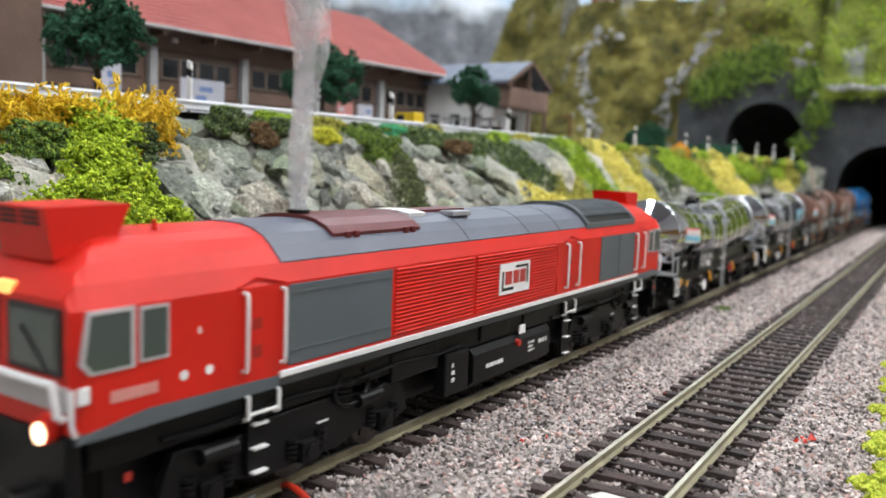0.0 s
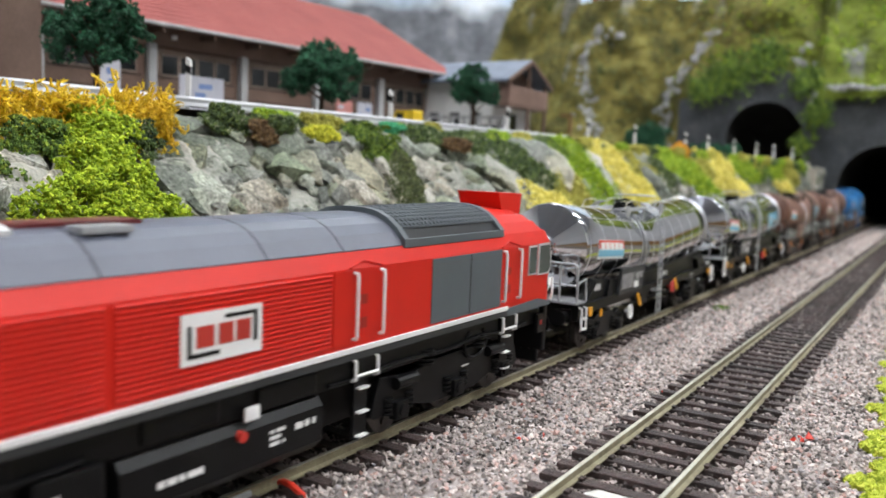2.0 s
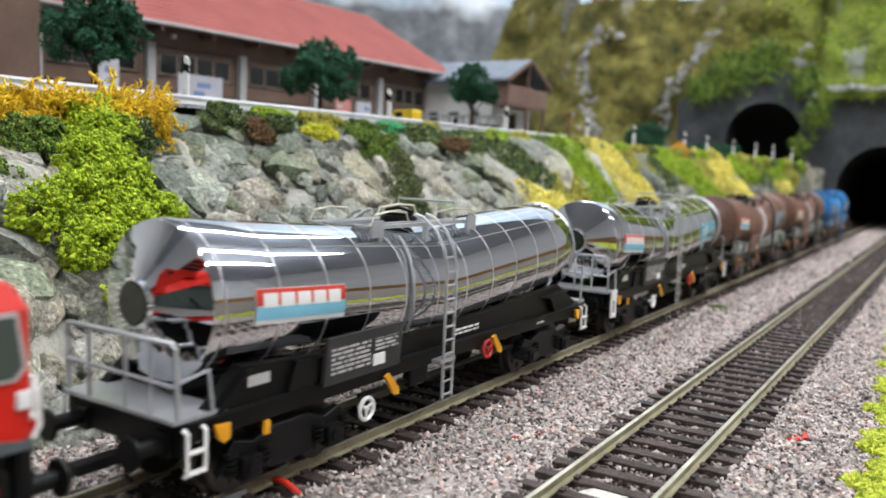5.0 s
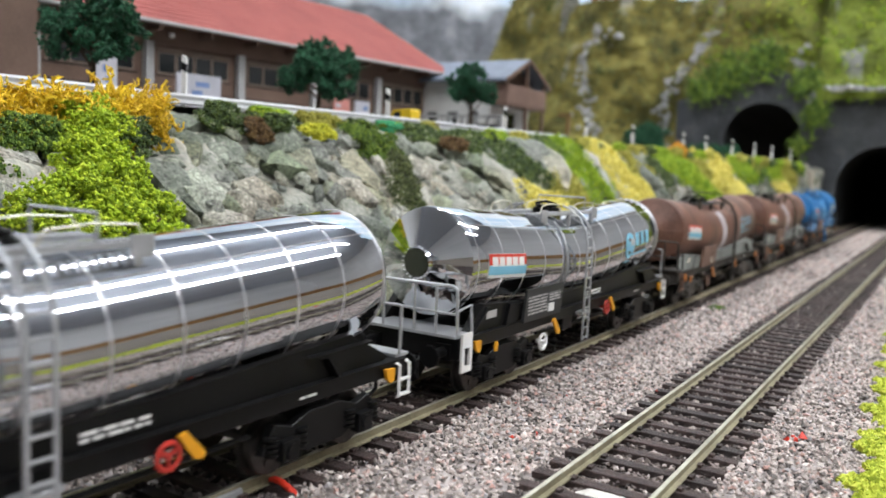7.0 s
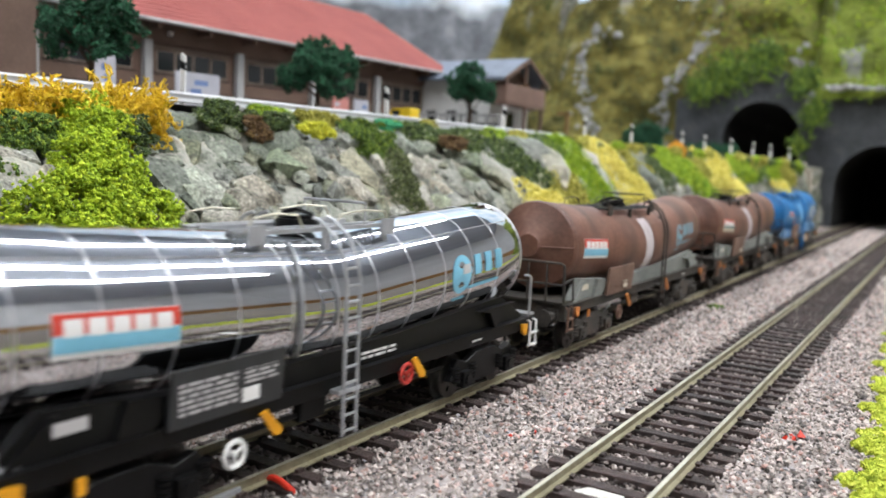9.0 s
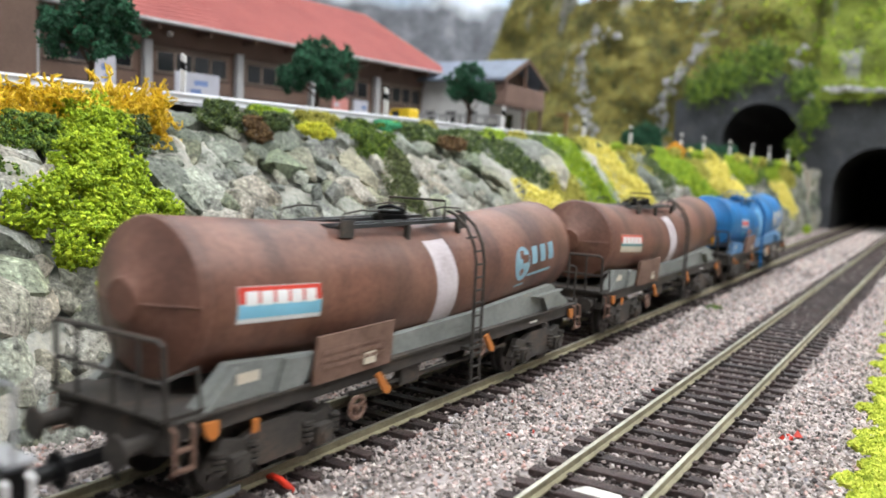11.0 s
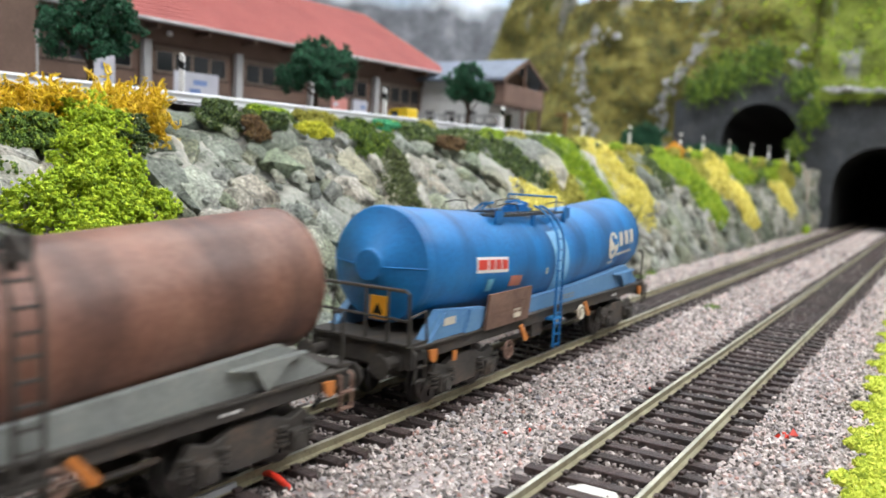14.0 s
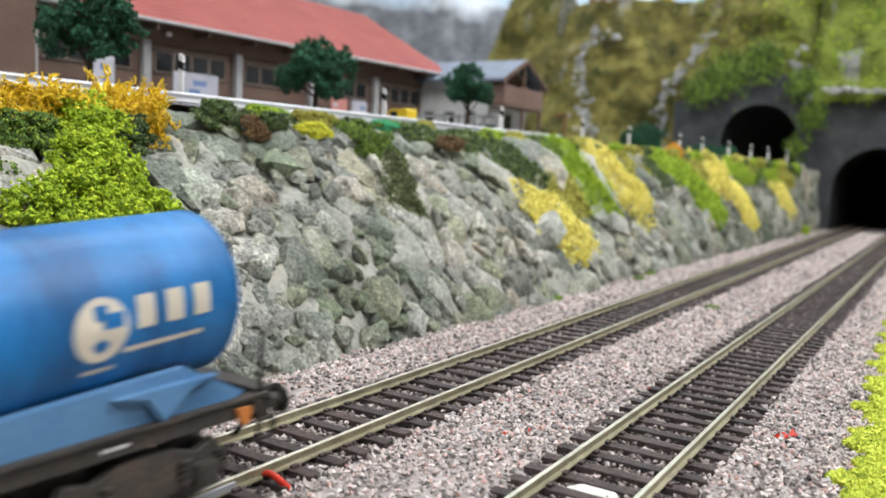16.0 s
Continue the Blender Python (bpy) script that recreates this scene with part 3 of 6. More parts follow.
        # company board as plain shapes
        bd = part("company_board", bx(.3, .62, 109.2, 124.8, 25.6, 33.1), WHITE, t, "white company board with red and black shapes")
        bb = bx(.6, .68, 110.2, 111.0, 26.5, 31.3)
        bx(.6, .68, 110.2, 116.2, 26.5, 27.2, 0, bb)
        bx(.6, .68, 123.0, 123.8, 27.4, 32.3, 0, bb)
        bx(.6, .68, 117.2, 123.8, 31.7, 32.3, 0, bb)
        part("board_frame", bb, BLACK, bd)
        for y0, y1 in ((111.8, 115.2), (116.0, 118.9), (119.5, 122.4)):
            part("board_mark", bx(.6, .7, y0, y1, 27.9, 31.1), REDSPOT, bd)
        # sill
        part("sill_line", bx(-.2, .5, 36, 208, 20.8, 21.8, .12), WHITE, t, "white sill line")
        part("sill", bx(-.6, .3, 36, 208, 19.4, 20.7), DARKGREY, t)
        for a, b in (((.3, 20.0), (36, 20.3)), ((232.5, 20.3), (208, 20.3))):
            out = [(a[0], 19.3), (a[0], 20.2), (a[0] + (b[0] - a[0]) * .3, 21.7), (b[0], 21.2), (b[0], 19.3)]
            part("cab_sill", prism(out, min(X(-.4), X(.25)), max(X(-.4), X(.25)), axis="x"), GREY, t)
        # doors
        for y0, y1 in ((29, 36), (149.1, 155.6), (206.1, 212.6)):
            dr = bx(-.2, .06, y0, y1, 22.8, 36.0)
            door = part("cab_door", dr, RED, t)
            # footholds are flat patches; their hollow's shade is in the darker red
            bm2 = bx(.03, .09, y0 + 1.2, y0 + 3.2, 25.0, 27.0)
            bx(.03, .09, y0 + 1.2, y0 + 3.2, 29.5, 31.3, 0, bm2)
            part("foothold", bm2, REDSHADE, door)
            part("rain_strip", tube([(X(.1), y0 - 2, 36.4), (X(-.3), y0 + 2.2, 37.6), (X(.1), y1 + 1, 36.4)], .22, 5), RED, t)
        for y in (28.3, 36.5, 148.3, 156.3, 205.2, 213.1):
            handrail(t, [(X(-.1), y, 35.5), (X(.9), y, 35.4), (X(1.0), y, 34.8), (X(1.0), y, 24.0), (X(.9), y, 23.4), (X(-.1), y, 23.3)])
        # windows
        shapes = ([(.9, 29.4), (2.2, 27.9), (8.8, 27.9), (8.8, 36.1), (1.9, 36.1)], [(9.6, 28.3), (14.3, 28.3), (14.3, 35.8), (9.6, 35.8)])
        for mirror in (0, 1):
            for sh in shapes:
                out = [(232.8 - a if mirror else a, b) for a, b in sh]
                cy = sum(a for a, _ in out) / len(out)
                cz = sum(b for _, b in out) / len(out)
                w = part("window", prism(out, min(X(-.3), X(.28)), max(X(-.3), X(.28)), axis="x"), FRAME, t)
                inner = [(cy + (a - cy) * .85, cz + (b - cz) * .89) for a, b in out]
                part("pane", prism(inner, min(X(.2), X(.34)), max(X(.2), X(.34)), axis="x"), GLASS, w)
        # marks on the cab side
        part("data_mark", bx(.0, .08, 5.2, 12.6, 23.6, 25.2), PINKISH, t)
        for y in (17.0, 21.6):
            part("round_mark", disc((X(.06), y, 25.0), .72, .14, "x", 16), WHITE, t)
        part("tail_lamp", bx(-.1, .35, .4, 2.2, 24.3, 26.6, .3), WHITE, t)
        part("tail_lamp", bx(-.1, .35, 230.6, 232.4, 24.3, 26.6, .3), WHITE, t)
        part("door_number", bx(.02, .1, 19.6, 20.0, 30.6, 31.6), WHITE, t)
        # steps
        for y, lowz in ((32.4, 5.6), (152.3, 3.6), (209.2, 5.6)):
            st = part("step_plate", bx(-1.6, -.9, y - 2.0, y + 2.0, lowz, 19.4), BLACK, t)
            n = 3
            for k in range(n):
                z = lowz + .4 + k * (17.5 - lowz) / n
                part("rung", bx(-1.0, .2, y - 1.5, y + 1.5, z, z + .3), WHITE, st)
            for d in (-3.9, 3.9):
                handrail(t, [(X(-.4), y + d * .85, 19.4), (X(.5), y + d * .85, 19.0), (X(.5), y + d * .85, 15.6), (X(-.4), y + d * .85, 15.3)], .36)
            handrail(t, [(X(.4), y - 3.2, 16.2), (X(.5), y + 3.2, 16.2)], .3)
        # fuel tank and gear
        tank = part("fuel_tank", prism([(X(-1.5), 14), (X(-.4), 12.6), (X(-.4), 6.4), (X(-2.2), 4.6), (s * 2, 4.6), (s * 2, 14)], 100, 141), BLACK, t)
        bars(tank, "data_bar", X(-.38), 106, 115, 8.2, 10.0, 1, WHITE, 4)
        bars(tank, "data_bar", X(-.38), 128, 131.5, 8.4, 11.6, 3, WHITE, 5)
        bars(tank, "data_bar", X(-.38), 134, 139.5, 9.6, 11.6, 1, WHITE, 9)
        part("filler_cap", disc((X(-.1), 121.5, 12.2), .9, 1.2, "x", 12), REDSPOT, t)
        part("valve_tag", bx(-.6, -.2, 122.5, 125.5, 14.2, 16.4), WHITE, t)
        for d0, d1, y0, y1, z0, z1 in ((-3.6, -.5, 88, 98, 5.4, 15.0), (-5, -1.2, 69, 86, 12.5, 18.5), (-4, -1.0, 104, 118, 15.2, 19.0), (-4, -1.0, 126, 140, 14.8, 18.6)):
            part("equipment_box", bx(d0, d1, y0, y1, z0, z1, .4), BLACK, t)
        bars(t, "data_bar", X(-.45), 90.5, 91.8, 8, 13, 3, WHITE, 6)
        pipe = tube([(X(-1.5), 57 + 5 * math.cos(a), 14.5 + 3.4 * math.sin(a)) for a in np.linspace(2.2, 7.2, 16)], .45, 6)
        part("brake_pipe", pipe, BLACK, t, smooth=True)
        for more in (tube([(X(-1), y, 16.0 + .4 * math.sin(y * .2)) for y in range(14, 96, 3)], .4, 6), tube([(X(-1), y, 15.5 + .4 * math.sin(y * .2)) for y in range(143, 222, 3)], .4, 6),
                     tube([(X(-1.5), 196 + 5 * math.cos(a), 14.5 + 3.4 * math.sin(a)) for a in np.linspace(2.2, 7.2, 16)], .45, 6)):
            part("brake_pipe", more, BLACK, t, smooth=True)
        # bogies
        for yc in (45, 188):
            bf = part("bogie_frame", side_frame(s, yc, 62, 3.6, 13.6, [yc - 22, yc, yc + 22]), BLACK, t)
            bmk = bmesh.new()
            for d in (-12, 10):
                disc((s * 12.6, yc + d, 15.6), 2.6, .5, "z", 14, bmk)
                for k in range(4):
                    disc((s * 12.6, yc + d, 13.4 + k * .9), 2.2, .5, "z", 14, bmk)
                disc((s * 13.9, yc + d * 1.7, 11.4), 1.3, 7, "y", 12, bmk)
            part("spring", bmk, BLACK, bf)
            bars(bf, "data_bar", X(-1.95), yc + 3, yc + 6, 9.4, 10.1, 1, WHITE, 2)
        part("lifting_eye", bx(-1.2, .1, 226, 229.6, 12.2, 17.2, .3), BLACK, t)
        part("tail_reflector", bx(.08, .2, 227.2, 228.2, 14.4, 15.6), REDSPOT, t)
        part("tail_reflector", bx(.08, .2, 7.2, 8.2, 12.4, 13.6), REDSPOT, t)
    part("main_frame", box(-13.6, 13.6, 3, 230, 14.4, 20.3, .3), BLACK, t)
    part("engine_block", box(-9, 9, 8, 225, 5.5, 14.5, .3), BLACK, t)
    for yc in (45, 188):
        for d in (-22, 0, 22):
            wheelset(t, 0, yc + d, 6.1)
    # ends
    for end, way in ((0, -1), (232.8, 1)):
        Y = lambda d: end + way * d
        by = lambda x0, x1, d0, d1, z0, z1, bev=0.0, bm=None: box(x0, x1, min(Y(d0), Y(d1)), max(Y(d0), Y(d1)), z0, z1, bev, bm)
        part("buffer_beam", by(-14.4, 14.4, -1.6, .5, 6.5, 20.3, .5), BLACK, t)
        part("plough", by(-12.5, 12.5, -1.2, .2, 3.0, 7.2, .4), BLACK, t)
        for s in (-1, 1):
            ws = part("windscreen", by(min(s * 1.2, s * 13.2), max(s * 1.2, s * 13.2), -.3, .35, 27.6, 36.4, .3), RUBBER, t)
            part("pane", by(min(s * 2.2, s * 12.2), max(s * 2.2, s * 12.2), .3, .45, 28.6, 35.6), GLASS, ws)
            part("wiper", tube([(s * 10.5, Y(.6), 28.2), (s * 5, Y(.7), 33.5)], .2, 5), BLACK, ws)
            hl = disc((s * 10.8, Y(.9), 21.0), 2.0, 1.9, "y", 20, bevel=.3)
            lamp = part("headlight", hl, RED, t)
            part("lens", disc((s * 10.8, Y(1.75), 20.6), 1.35, .5, "y", 18), LAMP_ON if end == 0 else WHITE, lamp)
            buffer(t, s * 10.2, Y(3.2), 12.2, way, BLACK)
        part("front_band", by(-14.2, 14.2, -.2, .25, 23.2, 26.6, .15), FRAME, t)
        part("top_light", by(-1.7, 1.7, -1.2, .4, 37.0, 38.8, .4), WARM if end == 0 else RED, t)
        handrail(t, [(-13.6, Y(.2), 22.5), (-13.6, Y(1.2), 23), (-13.0, Y(1.4), 27.0), (13.0, Y(1.4), 27.0), (13.6, Y(1.2), 23), (13.6, Y(.2), 22.5)], .55)
        handrail(t, [(15.3, Y(-.2), 20.5), (15.5, Y(.5), 22), (15.4, Y(.4), 26.5)], .35)
        part("coupler", by(-1.6, 1.6, 0, 9.5, 7.2, 9.4, .3), BLACK, t)
    return t


# ---- tank wagons ----
CHROME, _nt, _b = nodes_of("chrome_sheet")
_b.inputs["Base Color"].default_value = (0.62, 0.63, 0.65, 1)
_b.inputs["Metallic"].default_value = 1.0
_b.inputs["Roughness"].default_value = 0.03
bumped(_nt, _b, noise_tex(_nt, 30, 1), 0.03, 0.2)
HUB = paint("dull_hub_metal", (0.10, 0.105, 0.09), 0.25, 0.9, var=0.2, size=4)
SEAM = paint("seam_silver", (0.75, 0.75, 0.78), 0.3, 0.85)
RUST = blend("rust_brown_tank", [(0.32, (0.075, 0.034, 0.024)), (0.48, (0.155, 0.068, 0.045)), (0.62, (0.21, 0.105, 0.072)), (0.74, (0.13, 0.062, 0.052))], 26, 0.5, 0.03, 1.2, streak=12)
BLUE = blend("blue_tank", [(0.30, (0.004, 0.068, 0.19)), (0.45, (0.005, 0.132, 0.36)), (0.6, (0.007, 0.172, 0.45)), (0.75, (0.018, 0.18, 0.42))], 24, 0.45, 0.02, 1.0, streak=11)
PALEBLUE = blend("pale_blue_frame", [(0.3, (0.05, 0.16, 0.34)), (0.7, (0.13, 0.26, 0.42))], 16, 0.6, 0.02, 1.0)
DUSTGREY = blend("dusty_grey_frame", [(0.3, (0.11, 0.115, 0.108)), (0.55, (0.21, 0.22, 0.205)), (0.75, (0.28, 0.25, 0.21))], 14, 0.75, 0.03, 0.9)
DUSTDARK = blend("dusty_dark_gear", [(0.3, (0.016, 0.014, 0.012)), (0.55, (0.045, 0.038, 0.032)), (0.75, (0.12, 0.078, 0.052))], 9, 0.8, 0.03, 0.8)
BROWNBOARD = blend("rusty_board", [(0.3, (0.11, 0.06, 0.042)), (0.55, (0.22, 0.13, 0.095)), (0.75, (0.38, 0.27, 0.21))], 10, 0.8, 0.03, 0.9)
SPILL = blend("spill_streak", [(0.3, (0.36, 0.30, 0.30)), (0.6, (0.55, 0.50, 0.52))], 6, 0.7, 0.02, 0.8)
SPILLBLUE = blend("pale_blue_streak", [(0.3, (0.10, 0.30, 0.55)), (0.6, (0.22, 0.46, 0.68))], 6, 0.6, 0.02, 0.8)
OCHRE = paint("ochre_hook", (0.48, 0.16, 0.03), 0.6)
SIGNRED = paint("sign_red", (0.60, 0.045, 0.025), 0.5)
SIGNBLUE = paint("sign_blue", (0.20, 0.50, 0.66), 0.5)
FADEDBLUE = paint("faded_blue", (0.22, 0.38, 0.46), 0.6)
SIGNTEAL = paint("sign_teal", (0.10, 0.25, 0.25), 0.6)
SIGNCREAM = paint("sign_cream", (0.62, 0.55, 0.44), 0.6)
SALMON = paint("salmon_board", (0.58, 0.20, 0.13), 0.6)


def axis_z(y):
    """Height of the tank's bent axis."""
    a = abs(y - 45) / 68
    return 27.4 + 4.4 * min(1.0, math.sqrt(a * a + .0016) - .02)


R_TANK = 13.35


def tank_ring(y, r, seg=48):
    return [(r * math.cos(2 * math.pi * k / seg), y, axis_z(y) + r * math.sin(2 * math.pi * k / seg)) for k in range(seg)]


def tank_mesh(seg):
    rows = [tank_ring(-27.9, 3.4, seg), tank_ring(-27.5, 3.8, seg), tank_ring(-27.3, 4.0, seg), tank_ring(-23.4, 13.0, seg), tank_ring(-22.6, R_TANK, seg)]
    rows += [tank_ring(y, R_TANK, seg) for y in (-10, 10, 25, 38, 42, 45, 48, 52, 65, 80, 100, 112.6)]
    rows += [tank_ring(113.4, 13.0, seg), tank_ring(117.3, 4.0, seg), tank_ring(117.5, 3.8, seg), tank_ring(117.9, 3.4, seg)]
    return loft(rows)


def patch(parent, name, y0, y1, z0, z1, material, off=0.12, s=1, label=""):
    """A thin sheet that lies on the tank's side between two heights."""
    bm = bmesh.new()
    ny, nz = 6, max(5, int((z1 - z0) * 1.2))
    lay = []
    for d in (off, off - .3):
        g = []
        for i in range(ny + 1):
            y = y0 + (y1 - y0) * i / ny
            row = []
            for j in range(nz + 1):
                z = z0 + (z1 - z0) * j / nz
                h = max(-.98, min(.98, (z - 31.2) / R_TANK))
                r = R_TANK + d
                a = math.asin(h)
                row.append(bm.verts.new((s * r * math.cos(a), y, axis_z(y) + r * math.sin(a))))
            g.append(row)
        lay.append(g)
    for i in range(ny):
        for j in range(nz):
            bm.faces.new((lay[0][i][j], lay[0][i + 1][j], lay[0][i + 1][j + 1], lay[0][i][j + 1]))
    bmesh.ops.recalc_face_normals(bm, faces=bm.faces[:])
    bmesh.ops.solidify(bm, geom=bm.faces[:], thickness=0.05)
    return part(name, bm, material, parent, label)


def company_sign(t, y0, y1, s, old):
    sign = patch(t, "company_sign", y0, y1, 28.2, 34.2, SIGNCREAM if old else WHITE, .10, s, "red, white and blue company board")
    patch(sign, "sign_band", y0 + .1, y1 - .1, 31.4, 34.1, SIGNRED, .17, s)
    patch(sign, "sign_band", y0 + .1, y1 - .1, 30.2 if old else 29.0, 31.3, SIGNTEAL if old else SIGNBLUE, .17, s)
    w = (y1 - y0 - 2.4) / 5
    for k in range(5):
        y = y0 + 1.2 + k * w
        patch(sign, "sign_mark", y + .35, y + w - .35, 31.1, 33.4, WHITE, .24, s)


def owner_mark(t, y, s, material, dark):
    """Round mark and three tall bars with a line below."""
    bm = bmesh.new()
    n = 24
    ctr = bm.verts.new((s * (R_TANK + .12), y, axis_z(y) + .3))
    ring = []
    for k in range(n):
        a = 2 * math.pi * k / n
        dy, dz = 4.2 * math.cos(a), 4.4 * math.sin(a)
        h = math.asin(max(-.95, min(.95, (dz + .3) / R_TANK)))
        ring.append(bm.verts.new((s * (R_TANK + .12) * math.cos(h), y + dy, axis_z(y + dy) + (R_TANK + .12) * math.sin(h))))
    for k in range(n):
        bm.faces.new((ctr, ring[k], ring[(k + 1) % n]))
    bmesh.ops.recalc_face_normals(bm, faces=bm.faces[:])
    mark = part("owner_mark", bm, material, t, "pale round owner's mark")
    patch(mark, "mark_notch", y + .2, y + 3.4, 31.5, 33.6, dark, .2, s)
    for k in range(3):
        y0 = y + 5.6 + k * 5.0
        patch(t, "mark_bar", y0, y0 + 3.0, 30.6, 35.2, material, .14, s)
    patch(t, "mark_line", y + 3.5, y + 17.5, 27.6, 28.3, material, .14, s)
    patch(t, "mark_line", y - 2.5, y + 2.5, 25.6, 26.1, material, .14, s)


def tank_wagon(kind, lad, signs):
    """kind: chrome, brown or blue. lad: place of the ladder. The data board starts at y = 0."""
    look_ = {"chrome": ("tank wagon with mirror-bright chromed tank and black frame", CHROME, BLACK, DARKGREY, SILVER, DARKGREY),
             "brown": ("weathered rust-brown tank wagon on dusty grey frame", RUST, DUSTGREY, DUSTDARK, DUSTDARK, BROWNBOARD),
             "blue": ("weathered bright blue tank wagon on rusty dark frame", BLUE, PALEBLUE, DUSTDARK, BLUE, BROWNBOARD)}[kind]
    label, skin, frame_m, gear_m, metal_m, board_m = look_
    gear_m = BLACK if kind == "chrome" else gear_m
    t = thing("tank_wagon", label, "tank wagon", group="tank wagons of the train")
    tank = part("tank", tank_mesh(36 if kind == "chrome" else 48), skin, t, smooth=kind != "chrome")
    if kind == "chrome":
        for p in tank.data.polygons:
            p.use_smooth = abs(p.normal.y) < 0.5
        for k in range(12):
            y = -21.5 + k * 12.15
            part("seam_ring", loft([tank_ring(y, R_TANK - .05, 40), tank_ring(y + .06, R_TANK + .07, 40), tank_ring(y + .32, R_TANK + .07, 40), tank_ring(y + .38, R_TANK - .05, 40)], False), SEAM, tank)
        for a in (math.radians(46), math.radians(134)):
            part("seam_strip", tube([((R_TANK + .02) * math.cos(a), y, axis_z(y) + (R_TANK + .02) * math.sin(a)) for y in range(-22, 113, 3)], .1, 4), SEAM, tank)
    else:
        for y in (-22.4, 112.2):
            part("end_ring", loft([tank_ring(y, R_TANK + .04, 40), tank_ring(y + .1, R_TANK + .12, 40), tank_ring(y + .7, R_TANK + .12, 40), tank_ring(y + .8, R_TANK + .04, 40)], False), skin, tank)
        for y in (-27.9, 117.9):
            for s in (-1, 1):
                part("end_seam", tube([(s * 4, y, axis_z(y)), (s * 13.2, y + (4.6 if y < 0 else -4.6), axis_z(y))], .2, 5), skin, tank)
    part("end_cover", disc((0, -28.0, axis_z(-28)), 3.5, .5, "y", 22, bevel=.2), skin if kind != "chrome" else HUB, tank)
    part("end_cover", disc((0, 118.0, axis_z(118)), 3.5, .5, "y", 22, bevel=.2), skin if kind != "chrome" else HUB, tank)
    if kind == "chrome":
        for y in (-28.1, 118.1):
            bmr = bmesh.new()
            for k in range(22):
                a = 2 * math.pi * k / 22
                disc((3.9 * math.cos(a), y, axis_z(y) + 3.9 * math.sin(a)), .13, .4, "y", 6, bmr)
            part("rivet_ring", bmr, SEAM, tank)
    # frame
    for s in (-1, 1):
        x0, x1 = sorted((s * 12.2, s * 14.0))
        part("side_sill", box(x0, x1, -30, 120, 12.4, 15.2, .25), frame_m if kind == "chrome" else gear_m, t)
        part("sill_flange", box(min(s * 12, s * 14.6), max(s * 12, s * 14.6), -29, 119, 15.2, 15.7), gear_m, t)
        out = [(-25.5, 15.7), (-18, 22.2), (3, 20.4), (8, 15.7)]
        sk = part("saddle_plate", prism(out, *sorted((s * 11.2, s * 13.3)), axis="x"), frame_m, t)
        part("saddle_rib", prism([(-8, 15.7), (-6, 21), (2, 20.4), (-2, 15.7)], *sorted((s * 13.2, s * 14.3)), axis="x"), frame_m, sk)
        part("saddle_rib", prism([(-23.5, 15.7), (-17, 21.4), (-16, 21.4), (-22, 15.7)], *sorted((s * 13.2, s * 14.0)), axis="x"), frame_m, sk)
        out = [(18, 14.8), (18, 19.6), (60, 20.3), (103, 22.6), (115, 16.4), (112, 15.2)]
        sk = part("side_skirt", prism(out, *sorted((s * 11.2, s * 13.0)), axis="x"), frame_m, t)
        part("skirt_bracket", prism([(90, 20.6), (108, 20.9), (103, 19.9), (98, 15.7), (95, 19.7)], *sorted((s * 12.9, s * 14.6)), axis="x"), frame_m, sk)
        bars(sk, "data_bar", s * 13.03, 47, 58, 16.6, 18.4, 2, WHITE if kind == "chrome" else DUSTGREY, 3)
        bars(t, "data_bar", s * 14.03, 88, 93, 13.4, 14.2, 1, WHITE, 7)
        part("data_mark", box(*sorted((s * 13.3, s * 13.38)), -16.5, -11.5, 18.4, 20.2), SIGNCREAM if kind != "chrome" else FRAME, t)
        # data board
        bd = part("data_board", prism([(s * 14.2, 15.3), (s * 15.2, 15.2), (s * 16.0, 24.0), (s * 15.3, 24.0)], 0, 22.8), board_m, t, "lettered data board")
        if kind == "chrome":
            bars(bd, "data_bar", s * 15.75, 1.2, 12.5, 17.0, 23.0, 7, FRAME, 21)
            bars(bd, "data_bar", s * 15.75, 14, 21.2, 19.4, 22.4, 4, FRAME, 22)
            part("blank_label", box(*sorted((s * 15.5, s * 15.75)), 13.6, 17.2, 16.6, 18.8), WHITE, bd)
        else:
            bars(bd, "data_bar", s * 15.75, 1.6, 20, 17.6, 22.8, 4, BROWNBOARD, 23)
            part("blank_label", box(*sorted((s * 15.5, s * 15.75)), 13.6, 17.2, 16.6, 18.8), SIGNCREAM, bd)
        # levers, hooks, handwheels
        lev = YELLOW if kind == "chrome" else OCHRE
        for y, z, tilt in ((20.4, 11.6, 1), (63.5, 12.6, 1)):
            bl = prism([(-2.4 * tilt, 1.9), (-1.0 * tilt, 2.4), (2.6 * tilt, -1.6), (2.0 * tilt, -2.6), (.6 * tilt, -2.2)], *sorted((s * 14.9, s * 15.5)), axis="x")
            lv = part("brake_lever", bl, lev, t)
            lv.matrix_local = mm(0, y, z)
        for y, z in ((-23, 13.0), (113.2, 13.0)):
            part("hook", prism([(y - 1.6, z + 1.5), (y + 1.4, z + 1.3), (y + 1.3, z - 1.0), (y + .2, z - 1.6), (y - 1.0, z - .6)], *sorted((s * 14.5, s * 15.2)), axis="x"), lev, t)
        part("hook", box(*sorted((s * 14.4, s * 15.0)), -14.2, -12.8, 10.2, 12.6, .2), lev, t)
        wm, rm = (WHITE, REDSPOT) if kind == "chrome" else (BROWNBOARD, SIGNCREAM if kind == "blue" else BROWNBOARD)
        for y, z, r, m2 in ((12.8, 8.3, 2.1, wm), (59.6, 11.9, 2.0, rm)):
            hw = tube([(s * 15.0, y + r * math.cos(a), z + r * math.sin(a)) for a in np.linspace(0, 6.2832, 21)], .42, 6)
